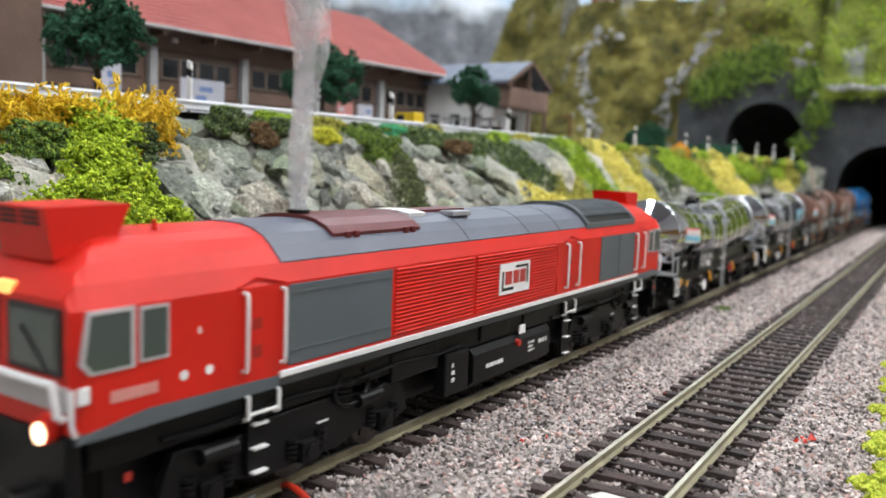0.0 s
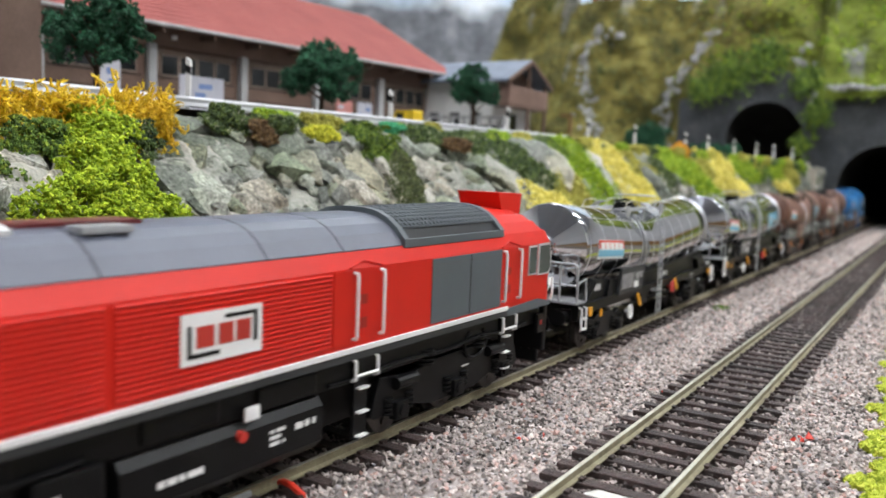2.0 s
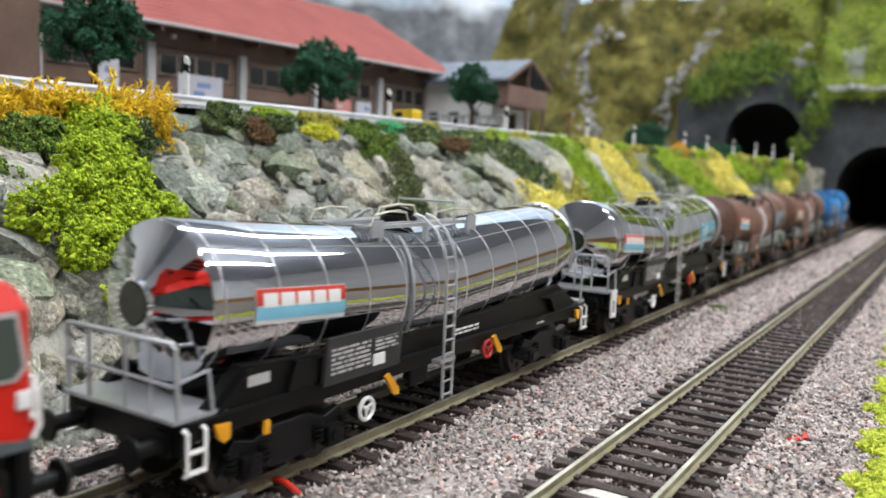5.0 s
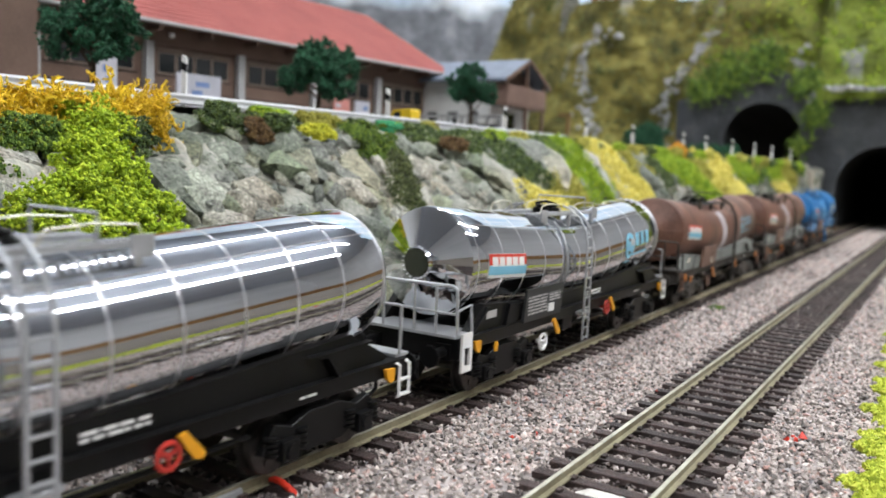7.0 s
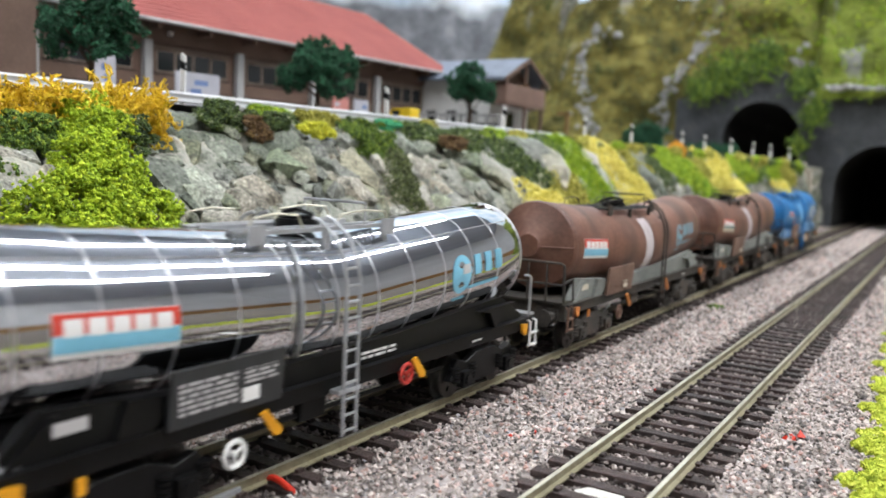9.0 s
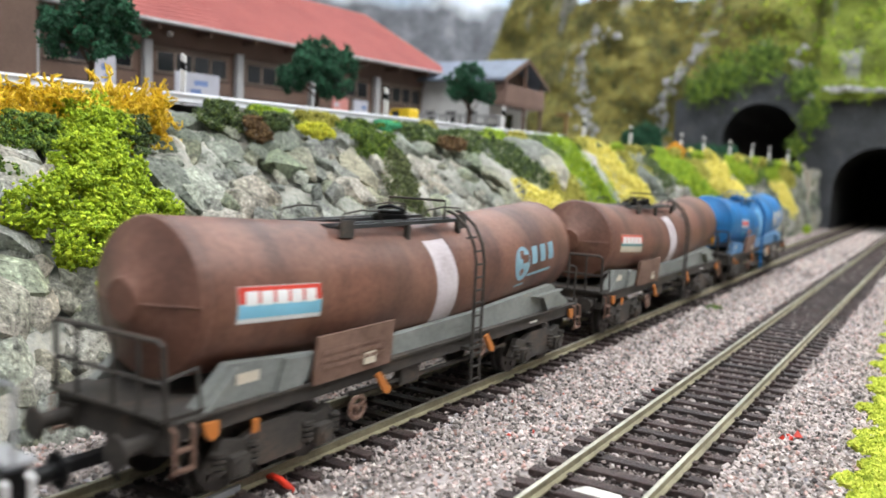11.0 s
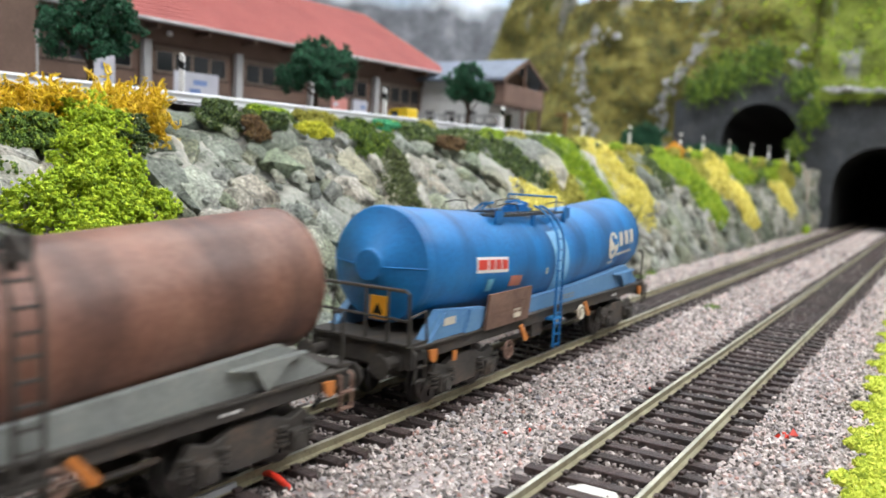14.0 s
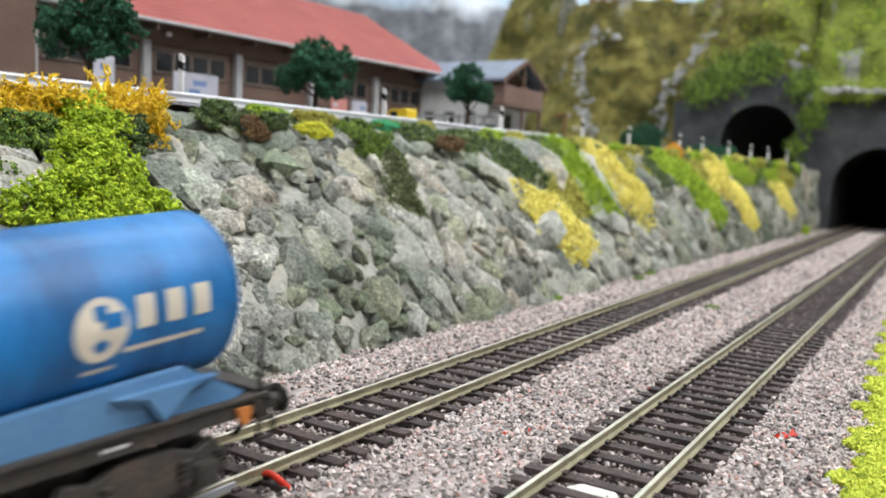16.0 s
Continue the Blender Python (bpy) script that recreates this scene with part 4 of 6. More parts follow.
            for a in (0.5, 2.6, 4.7):
                tube([(s * 15.0, y, z), (s * 15.0, y + r * math.cos(a), z + r * math.sin(a))], .34, 5, hw)
            disc((s * 14.2, y, z), .5, 2.2, "x", 8, hw)
            part("handwheel", hw, m2, t)
        part("brake_gear", add(box(*sorted((s * 11, s * 13)), 30, 37, 8.4, 12.6, .4), tube([(s * 12, 14, 10), (s * 12, 40, 9.4), (s * 12, 78, 9.2)], .5, 6)), gear_m, t)
        # corner steps
        for y, plate in ((-28.3, kind == "chrome" and s > 0), (117.8, False)):
            sm = WHITE if kind == "chrome" else (BROWNBOARD if kind == "brown" else DUSTDARK)
            st = bmesh.new()
            if plate and signs == "second":
                for a, b, c, d in ((-2.2, -1.1, 8, 17), (1.1, 2.2, 8, 17), (-1.2, 1.2, 8, 9.4), (-1.2, 1.2, 13.6, 17)):
                    box(*sorted((s * 14.7, s * 15.3)), y + a, y + b, c, d, 0, st)
            else:
                for d in (-1.7, 1.7):
                    tube([(s * 14.2, y + d, 15), (s * 15.2, y + d, 14.6), (s * 15.2, y + d, 8.2), (s * 14.6, y + d, 8.0)], .36, 5, st)
                for z in (8.3, 11.4):
                    box(*sorted((s * 14.7, s * 15.7)), y - 1.7, y + 1.7, z, z + .4, 0, st)
            part("corner_step", st, sm, t)
        # ladder
        lr = bmesh.new()
        for d in (-1.9, 1.9):
            tube([(s * 16.0, lad + d, 4.6), (s * 16.0, lad + d, 33), (s * 15.2, lad + d, 37), (s * 13.0, lad + d, 41), (s * 9.6, lad + d, 43.6), (s * 7.6, lad + d, 44.2)], .38, 6, lr)
        lad_ob = part("ladder", lr, metal_m, t)
        first = None
        for k in range(13):
            if first is None:
                first = part("rung", tube([(s * 16.0, lad - 1.9, 0), (s * 16.0, lad + 1.9, 0)], .28, 5), metal_m, lad_ob)
                first.matrix_local = mm(0, 0, 5.4)
            else:
                ob = new("rung", first.data)
                ob.parent = lad_ob
                z = 5.4 + k * 3.0
                dx = 0 if z < 34 else -((z - 33) / 9) ** 1.6 * 6.2
                ob.matrix_local = mm(s * dx, 0, z)
        part("ladder_bracket", box(*sorted((s * 13.0, s * 16.2)), lad - 3.4, lad + 3.0, 12.6, 13.4, .1), metal_m, t)
        if kind != "chrome":
            continue
        hose = tube([(s * (R_TANK + .5) * math.cos(a), lad - 7 - 4 * math.cos(a) ** 2, axis_z(lad - 7) + (R_TANK + .5) * math.sin(a)) for a in np.linspace(1.0, -.7, 14)], .36, 6)
        part("overflow_pipe", hose, metal_m, t, smooth=True)
    # walkway on top
    wy0, wy1 = (14, 60) if kind != "chrome" else (21, 61)
    deck_m = DARKGREY if kind != "chrome" else SILVER
    wk = part("walkway", box(-8.2, -6.6, wy0, wy1, 41.6, 42.3, .1), metal_m, t)
    box_bm = bmesh.new()
    for x in (-8.2, -4.2, 3.4, 7.4):
        box(x, x + .8, wy0, wy1, 41.6, 42.4, 0, box_bm)
    y = wy0
    while y < wy1:
        box(-8.2, -3.4, y, y + .5, 41.7, 42.2, 0, box_bm)
        box(3.4, 8.2, y, y + .5, 41.7, 42.2, 0, box_bm)
        y += 1.5
    part("deck_grid", box_bm, deck_m, wk)
    for y in (wy0 + 3, (wy0 + wy1) / 2, wy1 - 2):
        for s in (-1, 1):
            part("deck_post", box(*sorted((s * 7.2, s * 8.2)), y, y + 1.3, 37.5, 42.0, .1), metal_m, wk)
    for y in (wy0 + 1, wy1 - 2):
        part("side_board", box(8.2, 8.7, y - 1, y + 3, 40.0, 43.4, .1), metal_m, wk)
    wire = RAIL if kind == "chrome" else DUSTDARK
    for s in (-1, 1):
        for a, b in ((wy0, wy0 + 14), (wy1 - 17, wy1)):
            handrail(wk, [(s * 8, a, 42.2), (s * 8, a + 1.5, 44.6), (s * 8, (a + b) / 2, 45.2), (s * 8, b - 1.5, 44.8), (s * 8, b, 42.2)], .2, wire)
    handrail(wk, [(-8, wy1 - 8, 42), (-8, wy1 - 8, 46.6), (8, wy1 - 8, 46.6), (8, wy1 - 8, 42)], .3, metal_m)
    mh = disc((0, 42, 42.4), 4.2, 2.0, "z", 22, bevel=.3)
    disc((0, 42, 43.8), 3.4, .8, "z", 22, mh, bevel=.2)
    tube([(-3.6, 42, 44.4), (0, 42, 45.2), (3.6, 42, 44.4)], .4, 6, mh)
    part("manhole", mh, BLACK if kind != "blue" else BLUE, t)
    # ends
    for end, way in ((-30, -1), (120, 1)):
        Y = lambda d: end + way * d
        by = lambda x0, x1, d0, d1, z0, z1, bev=0.0: box(x0, x1, min(Y(d0), Y(d1)), max(Y(d0), Y(d1)), z0, z1, bev)
        part("headstock", by(-14, 14, -2, 0, 10.6, 15.6, .3), gear_m, t)
        part("end_deck", by(-13.6, 13.6, -9 if way < 0 else -3, 1.2, 15.7, 16.4, .1), SILVER if kind == "chrome" else gear_m, t, "end platform with tread plate")
        for s in (-1, 1):
            buffer(t, s * 10.0, Y(3.0), 12.2, way, gear_m)
        part("coupler", by(-1.3, 1.3, -1, 8.6, 7.2, 9.0, .3), BLACK, t)
        part("brake_hose", tube([(4, Y(.2), 11), (4.4, Y(2.4), 9.6), (4.6, Y(2.6), 6.6), (4.0, Y(1.2), 5.2)], .45, 6), BLACK, t, smooth=True)
        rail_m = SILVER if kind == "chrome" else gear_m
        if way < 0:
            er = tube([(-12.8, Y(.6), 16.2), (-12.8, Y(.8), 27.0), (-12.2, Y(.9), 27.6), (12.4, Y(.9), 27.8), (13.4, Y(.8), 27.2), (13.6, Y(.4), 16.4)], .42, 7)
            tube([(-12.6, Y(.8), 21.6), (13.4, Y(.8), 21.4)], .36, 6, er)
            for x in (-7, 2, 8):
                tube([(x, Y(.8), 16.2), (x, Y(.9), 27.6)], .36, 6, er)
            tube([(13.5, Y(.6), 22), (13.8, Y(-5), 23), (13.8, Y(-6), 16.4)], .34, 6, er)
        else:
            er = tube([(13.6, Y(-2), 16.2), (13.8, Y(-2), 26), (13.6, Y(-2.6), 26.6), (12.2, Y(-3), 26.6)], .36, 6)
            part("end_railing", tube([(-13.6, Y(-2), 16.2), (-13.8, Y(-2), 26), (-13.6, Y(-2.6), 26.6)], .36, 6), rail_m, t, smooth=True)
        part("end_railing", er, rail_m, t, smooth=True)
    part("centre_sill", box(-6, 6, -28, 118, 9.6, 15.6, .3), gear_m, t)
    for yc in (-6, 96):
        for s in (-1, 1):
            part("bogie_frame", side_frame(s, yc, 32, 3.2, 10.6, [yc - 10.3, yc + 10.3]), gear_m, t)
        part("bogie_bolster", box(-11.5, 11.5, yc - 3, yc + 3, 5.5, 10.6, .4), gear_m, t)
        for d in (-10.3, 10.3):
            wheelset(t, 0, yc + d, 5.3)
    # markings
    for s in (1, -1):
        if kind == "chrome":
            company_sign(t, *((-16.6, 3.4) if signs == "second" else (-15, 7.5)), s, False)
            if signs == "second":
                owner_mark(t, 83, s, SIGNBLUE, FRAME)
        elif kind == "brown":
            company_sign(t, *((-14.6, 7.6) if signs == "old" else (-16.6, 3.4)), s, signs == "old")
            if signs == "new":
                owner_mark(t, 83, s, FADEDBLUE, RUST)
            patch(t, "spill_streak", 42, 50.5, 20.0, 41.5, SPILL, .08, s, "pale dried spill below the manhole")
        else:
            sg = patch(t, "company_sign", -2.8, 13.4, 30.0, 33.9, WHITE, .1, s, "white board with red shapes")
            for a, b in ((-2.2, 2.4), (3.2, 6.0), (6.6, 9.4), (10, 12.8)):
                patch(sg, "sign_mark", a, b, 30.8, 33.2, SIGNRED, .18, s)
            patch(t, "data_sign", 15.5, 22, 26.2, 29.0, SALMON, .1, s)
            patch(t, "data_mark", 3.6, 6.6, 25.2, 28.4, SIGNBLUE, .1, s)
            patch(t, "small_mark", 36.5, 37.8, 28.8, 30.6, SIGNCREAM, .1, s)
            owner_mark(t, 88.5, s, SIGNCREAM, BLUE)
            patch(t, "spill_streak", 42.5, 52, 18.8, 40.5, SPILLBLUE, .08, s, "pale streak below the manhole")
    if kind == "blue":
        wy = part("warning_sign", box(1.5, 6.0, -28.9, -28.5, 20.4, 25.6, .1), YELLOW, t)
        part("warning_mark", prism([(2.4, 21.6), (5.1, 21.6), (3.75, 24.2)], -29.0, -28.85), BLACK, wy)
    return t


loco = locomotive()
wagons = [tank_wagon("chrome", 40, "first"), tank_wagon("chrome", 40, "second"), tank_wagon("brown", 55.8, "new"), tank_wagon("brown", 55.8, "old"), tank_wagon("blue", 40, "")]


# ---- the room around the layout ----
CEIL = paint("ceiling_paint", (0.60, 0.65, 0.74), 0.9, size=400, var=0.05)
WALL = paint("room_wall_paint", (0.70, 0.71, 0.72), 0.9, size=400, var=0.08)
# warm brown for an invented lower wall band that the chrome tanks mirror
WARMBAND = blend("warm_reflection_brown", [(0.35, (0.28, 0.14, 0.05)), (0.65, (0.45, 0.26, 0.10))], 160, 0.6, 0.2, 6)
FLOORM = paint("room_floor_lino", (0.22, 0.20, 0.19), 0.6, size=300, var=0.15)
tagged(part("room_floor", box(-1900, 2900, -2600, 3200, -1010, -1000), FLOORM), "grey linoleum floor of the exhibition room", "floor", kind="structure")
tagged(part("ceiling", box(-1900, 2900, -2600, 3200, 1500, 1510), CEIL), "plain pale grey ceiling of the exhibition room", "ceiling", kind="structure")
for name, b in (("wall_west", (-1910, -1900, -2600, 3200)), ("wall_east", (2900, 2910, -2600, 3200)), ("wall_south", (-1900, 2900, -2610, -2600)), ("wall_north", (-1900, 2900, 3200, 3210))):
    w = tagged(part(name, box(*b, -1000, 1500), WALL), "plain cream wall of the exhibition room", "wall", kind="structure")
    x0, x1, y0, y1 = b
    grow = lambda lo, hi, d: (lo - d, hi + d) if hi - lo < 20 else (lo, hi)
    # added out of view, only to put a warm band into the reflections
    part("reflection_band", box(*grow(x0, x1, 6), *grow(y0, y1, 6), -1000, 180), WARMBAND, w, "unseen warm brown lower wall band added for the chrome's reflections")
LAMPWHITE = glow("lamp_diffuser", (0.97, 0.99, 1.0), 15.0)
for sx, sz in STRIPS:
    f = thing("ceiling_light", "long white strip lamp hanging below the ceiling, lit", "ceiling lamp", group="strip lamps")
    f.matrix_world = mm(sx, 500, sz)
    part("housing", box(-30, 30, -1620, 1620, 60, 80, 4), WHITE, f)
    part("diffuser", box(-12, 12, -1600, 1600, -5, 60, 6), LAMPWHITE, f)
    for y in (-1200, 1200):
        part("hanger", tube([(0, y, 78), (0, y, 1500 - sz)], 4, 6), SILVER, f)


def backdrop():
    m, nt, b = nodes_of("painted_backdrop")
    tc = nt.nodes.new("ShaderNodeTexCoord")
    sep = nt.nodes.new("ShaderNodeSeparateXYZ")
    nt.links.new(tc.outputs["Object"], sep.inputs[0])
    ma = nt.nodes.new("ShaderNodeMath")
    ma.operation = "MULTIPLY_ADD"
    ma.inputs[1].default_value = 0.22
    nt.links.new(noise_tex(nt, 220, 6), ma.inputs[0])
    nt.links.new(sep.outputs["Z"], ma.inputs[2])
    hill = ramp(nt, noise_tex(nt, 60, 8, rough=0.7), [(0.3, (0.075, 0.08, 0.09)), (0.5, (0.17, 0.18, 0.20)), (0.7, (0.38, 0.40, 0.42))])
    sky = ramp(nt, noise_tex(nt, 260, 5), [(0.4, (0.50, 0.68, 0.86)), (0.6, (0.88, 0.91, 0.93))])
    edge = ramp(nt, ma.outputs[0], [(0.52, (0, 0, 0)), (0.56, (1, 1, 1))])
    mix = nt.nodes.new("ShaderNodeMix")
    mix.data_type = "RGBA"
    nt.links.new(edge, mix.inputs[0])
    nt.links.new(hill, mix.inputs[6])
    nt.links.new(sky, mix.inputs[7])
    nt.links.new(mix.outputs[2], b.inputs["Base Color"])
    b.inputs["Roughness"].default_value = 0.9
    ob = part("backdrop", box(-1150, 1000, 0, 8, -4, 1250), m)
    ob.matrix_world = mm(-760, 1780, 0, 0, 0, 32)
    return tagged(ob, "painted backdrop of misty grey mountains under pale sky", "backdrop", kind="structure")


backdrop()

# ---- plants ----
TONES = {"lime": [(0.0, (0.15, 0.23, 0.006)), (0.5, (0.32, 0.45, 0.012)), (1.0, (0.50, 0.60, 0.03))],
         "lgreen": [(0.0, (0.10, 0.20, 0.006)), (0.5, (0.24, 0.38, 0.012)), (1.0, (0.42, 0.50, 0.03))],
         "green": [(0.0, (0.035, 0.07, 0.01)), (0.6, (0.10, 0.18, 0.02)), (1.0, (0.24, 0.32, 0.03))],
         "dark": [(0.0, (0.025, 0.045, 0.015)), (0.6, (0.06, 0.10, 0.025)), (0.95, (0.14, 0.19, 0.04)), (1.0, (0.4, 0.4, 0.3))],
         "olive": [(0.0, (0.035, 0.045, 0.015)), (0.6, (0.085, 0.11, 0.035)), (1.0, (0.18, 0.20, 0.07))],
         "brown": [(0.0, (0.055, 0.028, 0.010)), (0.6, (0.13, 0.07, 0.025)), (1.0, (0.22, 0.14, 0.05))],
         "yellow": [(0.0, (0.50, 0.42, 0.06)), (0.5, (0.76, 0.67, 0.13)), (1.0, (0.90, 0.82, 0.28))],
         "yolive": [(0.0, (0.15, 0.14, 0.02)), (0.5, (0.34, 0.32, 0.05)), (1.0, (0.52, 0.48, 0.10))],
         "ytuft": [(0.0, (0.25, 0.28, 0.02)), (0.5, (0.55, 0.55, 0.03)), (1.0, (0.75, 0.70, 0.06))],
         "orange2": [(0.0, (0.45, 0.18, 0.008)), (1.0, (0.75, 0.36, 0.02))],
         "turq": [(0.0, (0.02, 0.22, 0.09)), (1.0, (0.08, 0.42, 0.20))],
         "pine": [(0.0, (0.006, 0.038, 0.016)), (0.6, (0.012, 0.080, 0.036)), (1.0, (0.03, 0.15, 0.07))]}
LEAF = {k: island("foliage_" + k, v, 0.85) for k, v in TONES.items()}
WORDS = {"lime": "bright lime green foam-leaved bush on the rock slope", "lgreen": "lime green turf cushion hanging on the rock slope", "green": "mid green leafy shrub on the rock slope", "dark": "dark green leafy shrub at the road's edge",
         "olive": "dull olive moss mat hanging over the rocks", "brown": "dry brown heather clump at the slope's top", "yellow": "pale yellow flowering turf cushion on the rock slope", "yolive": "olive yellow grass cushion on the slope",
         "ytuft": "small bright yellow flower tufts at the slope's top", "orange2": "orange flower cushion at the slope's top", "turq": "turquoise green foliage tuft at the road's edge"}


def shrub(kind, x, y, z, r, h, seed):
    """A turf cushion or shrub that lies on the slope: many leaf crumbs in clumps."""
    rng = np.random.default_rng(seed)
    lobes = []
    for _ in range(34):
        a, d = rng.uniform(0, 6.28), rng.uniform(0, 1.0) ** .6 * 1.05
        k = rng.uniform(.10, .30) * (1.25 - .5 * d)
        lobes.append((d * math.sin(a) * h * .1 + rng.uniform(0, 1.6), d * math.cos(a) * r, d * math.sin(a) * h - .25 * r * abs(rng.normal()) * (1 if h > 6 else .2), min(r, h) * k * 1.1 + .6, r * k + .5, h * k + .5))
    wide = 1.35 if y < 330 else min(2.9, 0.85 / math.sin(math.atan2(108 - x, y)))
    r, h = r * wide, h * (1.35 if y < 330 else 1.25)
    n = min(2300, int(700 + 15 * r * h))
    pts = blob_points(rng, n, lobes)
    pts[:, 0] += -0.45 * pts[:, 2] * (1 if y < 500 else .4) + (2.5 if y < 330 else 6.5)
    pts[:, 2] += 1.0
    pts[:, 2] -= np.where(pts[:, 2] > h * .55, (pts[:, 2] - h * .55) * .7, 0)
    size = rng.uniform(.45, 1.0, n) * (0.72 if y < 330 else 1.25 if y < 560 else 1.7)
    v, f = crumbs(rng, pts, size)
    ob = lump("shrub", v, f, LEAF[kind])
    ob.matrix_world = mm(x, y, z)
    return tagged(ob, WORDS[kind], "shrub", group="shrubs on the embankment")


def mat(kind, places, r, thick, seed):
    """A turf mat that drapes over the slope through places (along the track, up the slope)."""
    rng = np.random.default_rng(seed)
    pr = random.Random(seed)
    y0 = places[0][0]
    wide = 1.0 if y0 < 300 else min(2.3, 0.75 / math.sin(math.atan2(170, y0)))
    pts = []
    path = [Vector(p) for p in places]
    r *= 1.0 if y0 < 300 else 1.4
    thick *= 1.0 if y0 < 300 else 1.3
    n = int(1500 + 700 * len(places)) if y0 > 300 else int(1300 + 500 * len(places))
    for _ in range(n):
        k = pr.random() * (len(path) - 1)
        i = min(int(k), len(path) - 2) if len(path) > 1 else 0
        c = path[i].lerp(path[i + 1], k - i) if len(path) > 1 else path[0]
        a, d = pr.uniform(0, 6.283), pr.random() ** .55
        lump_ = 1 + .45 * noise.noise((c.x * .06 + math.cos(a) * 1.4, c.y * 9 + math.sin(a) * 1.4, seed))
        y = c.x + math.cos(a) * d * r * wide * lump_
        u = max(0.0, min(1.0, c.y + math.sin(a) * d * r * lump_ / 95))
        h = thick * (1 - d ** 2) * (.55 + .45 * pr.random()) * (.75 + .6 * noise.noise((y * .09, u * 8, seed + 3))) + pr.uniform(-.6, .9)
        pts.append(slope_point(y, u) + slope_normal(y, u) * (h + 1.0))
    at = slope_point(*places[0])
    local = np.array([tuple(p - at) for p in pts])
    size = rng.uniform(.5, 1.05, n) * (0.62 if y0 < 300 else 0.95 if y0 < 560 else 1.35)
    v, f = crumbs(rng, local, size)
    ob = lump("shrub", v, f, LEAF[kind])
    ob.matrix_world = mm(*at)
    return tagged(ob, WORDS[kind], "shrub", group="shrubs on the embankment")


SHRUBS = [
    ("dark", -110, 197, 68, 11.7, 5.9), ("brown", -104, 206, 64, 5.2, 4.8), ("dark", -107, 221, 67, 7.5, 4.2), ("ytuft", -102, 235, 65, 9.0, 3.4), ("green", -98, 266, 64, 14.4, 7.9),
    ("turq", -107, 287, 70, 8.4, 2.5), ("brown", -94, 319, 64, 11.0, 3.7), ("green", -101, 121, 58, 12, 6), ("dark", -100, 150, 60, 10, 6), ("green", -92, 100, 50, 12, 8), ("lgreen", -34, 960, 2, 14, 4)]
EDGE = ["dark", "olive", "yolive", "green", "brown", "lgreen", "dark", "ytuft"]
SHRUBS += [(EDGE[(k * 5 + k // 3) % 8], top_x(y) + 7, y, 68.5 + (k % 3), 8 + (k * 7) % 5, 3.6 + (k % 2)) for k, y in enumerate(range(205, 960, 24))]
for k, s in enumerate(SHRUBS):
    shrub(*s, 100 + k)
MATS = [
    ("olive", [(274, .78), (270, .66), (262, .54), (257, .44)], 9, 4.5), ("green", [(268, .92), (275, .80)], 8, 4), ("dark", [(306, .96), (326, .90), (345, .86)], 7, 3.5),
    ("dark", [(350, .94), (372, .85), (374, .74), (382, .63)], 8, 4), ("brown", [(392, .98), (400, .92)], 7, 3), ("yellow", [(364, .46), (368, .37), (376, .29), (380, .24)], 10, 5),
    ("yolive", [(404, .62), (404, .51), (402, .44)], 7.5, 4), ("lgreen", [(432, .97), (440, .86), (440, .71), (440, .54), (436, .40)], 9, 5), ("green", [(418, .95), (425, .84)], 8, 4),
    ("yellow", [(482, 1.0), (480, .88), (478, .75), (486, .62), (491, .50), (488, .39)], 10, 6), ("yolive", [(520, .97), (535, .92), (556, .96)], 9, 4), ("dark", [(548, .80), (552, .63)], 8, 3.5),
    ("lgreen", [(560, .98), (580, .95), (600, .97)], 8, 4), ("orange2", [(617, 1.0), (626, .96)], 7, 9), ("lgreen", [(606, .86), (612, .75), (620, .59), (634, .42), (640, .30)], 9, 5),
    ("yellow", [(660, 1.0), (690, 1.0), (700, .88), (688, .74), (676, .58)], 11, 6), ("green", [(640, .97), (655, .92)], 8, 4), ("lgreen", [(742, .99), (764, .86), (766, .74)], 10, 5),
    ("yellow", [(712, .60), (722, .48), (732, .34), (736, .24)], 7.5, 4), ("yolive", [(790, .98), (800, .85)], 10, 5), ("lgreen", [(820, 1.0), (856, .98), (852, .76)], 11, 5),
    ("yellow", [(866, .62), (880, .46), (898, .28)], 9, 4), ("green", [(890, 1.0), (930, .97), (950, .90)], 12, 5), ("yellow", [(768, .98), (778, .93)], 8, 5), ("green", [(455, .98), (462, .90)], 8, 4),
    ("yolive", [(510, .88), (516, .76), (524, .66)], 8, 4), ("lgreen", [(585, .90), (592, .80)], 8, 4), ("yolive", [(640, .84), (650, .70)], 8, 4), ("lgreen", [(720, .92), (728, .80)], 8, 4),
    ("green", [(800, .90), (812, .72)], 9, 4), ("yolive", [(905, .88), (915, .70)], 10, 4)]
for k, (kind, places, r, thick) in enumerate(MATS):
    mat(kind, places, r, thick, 300 + k)


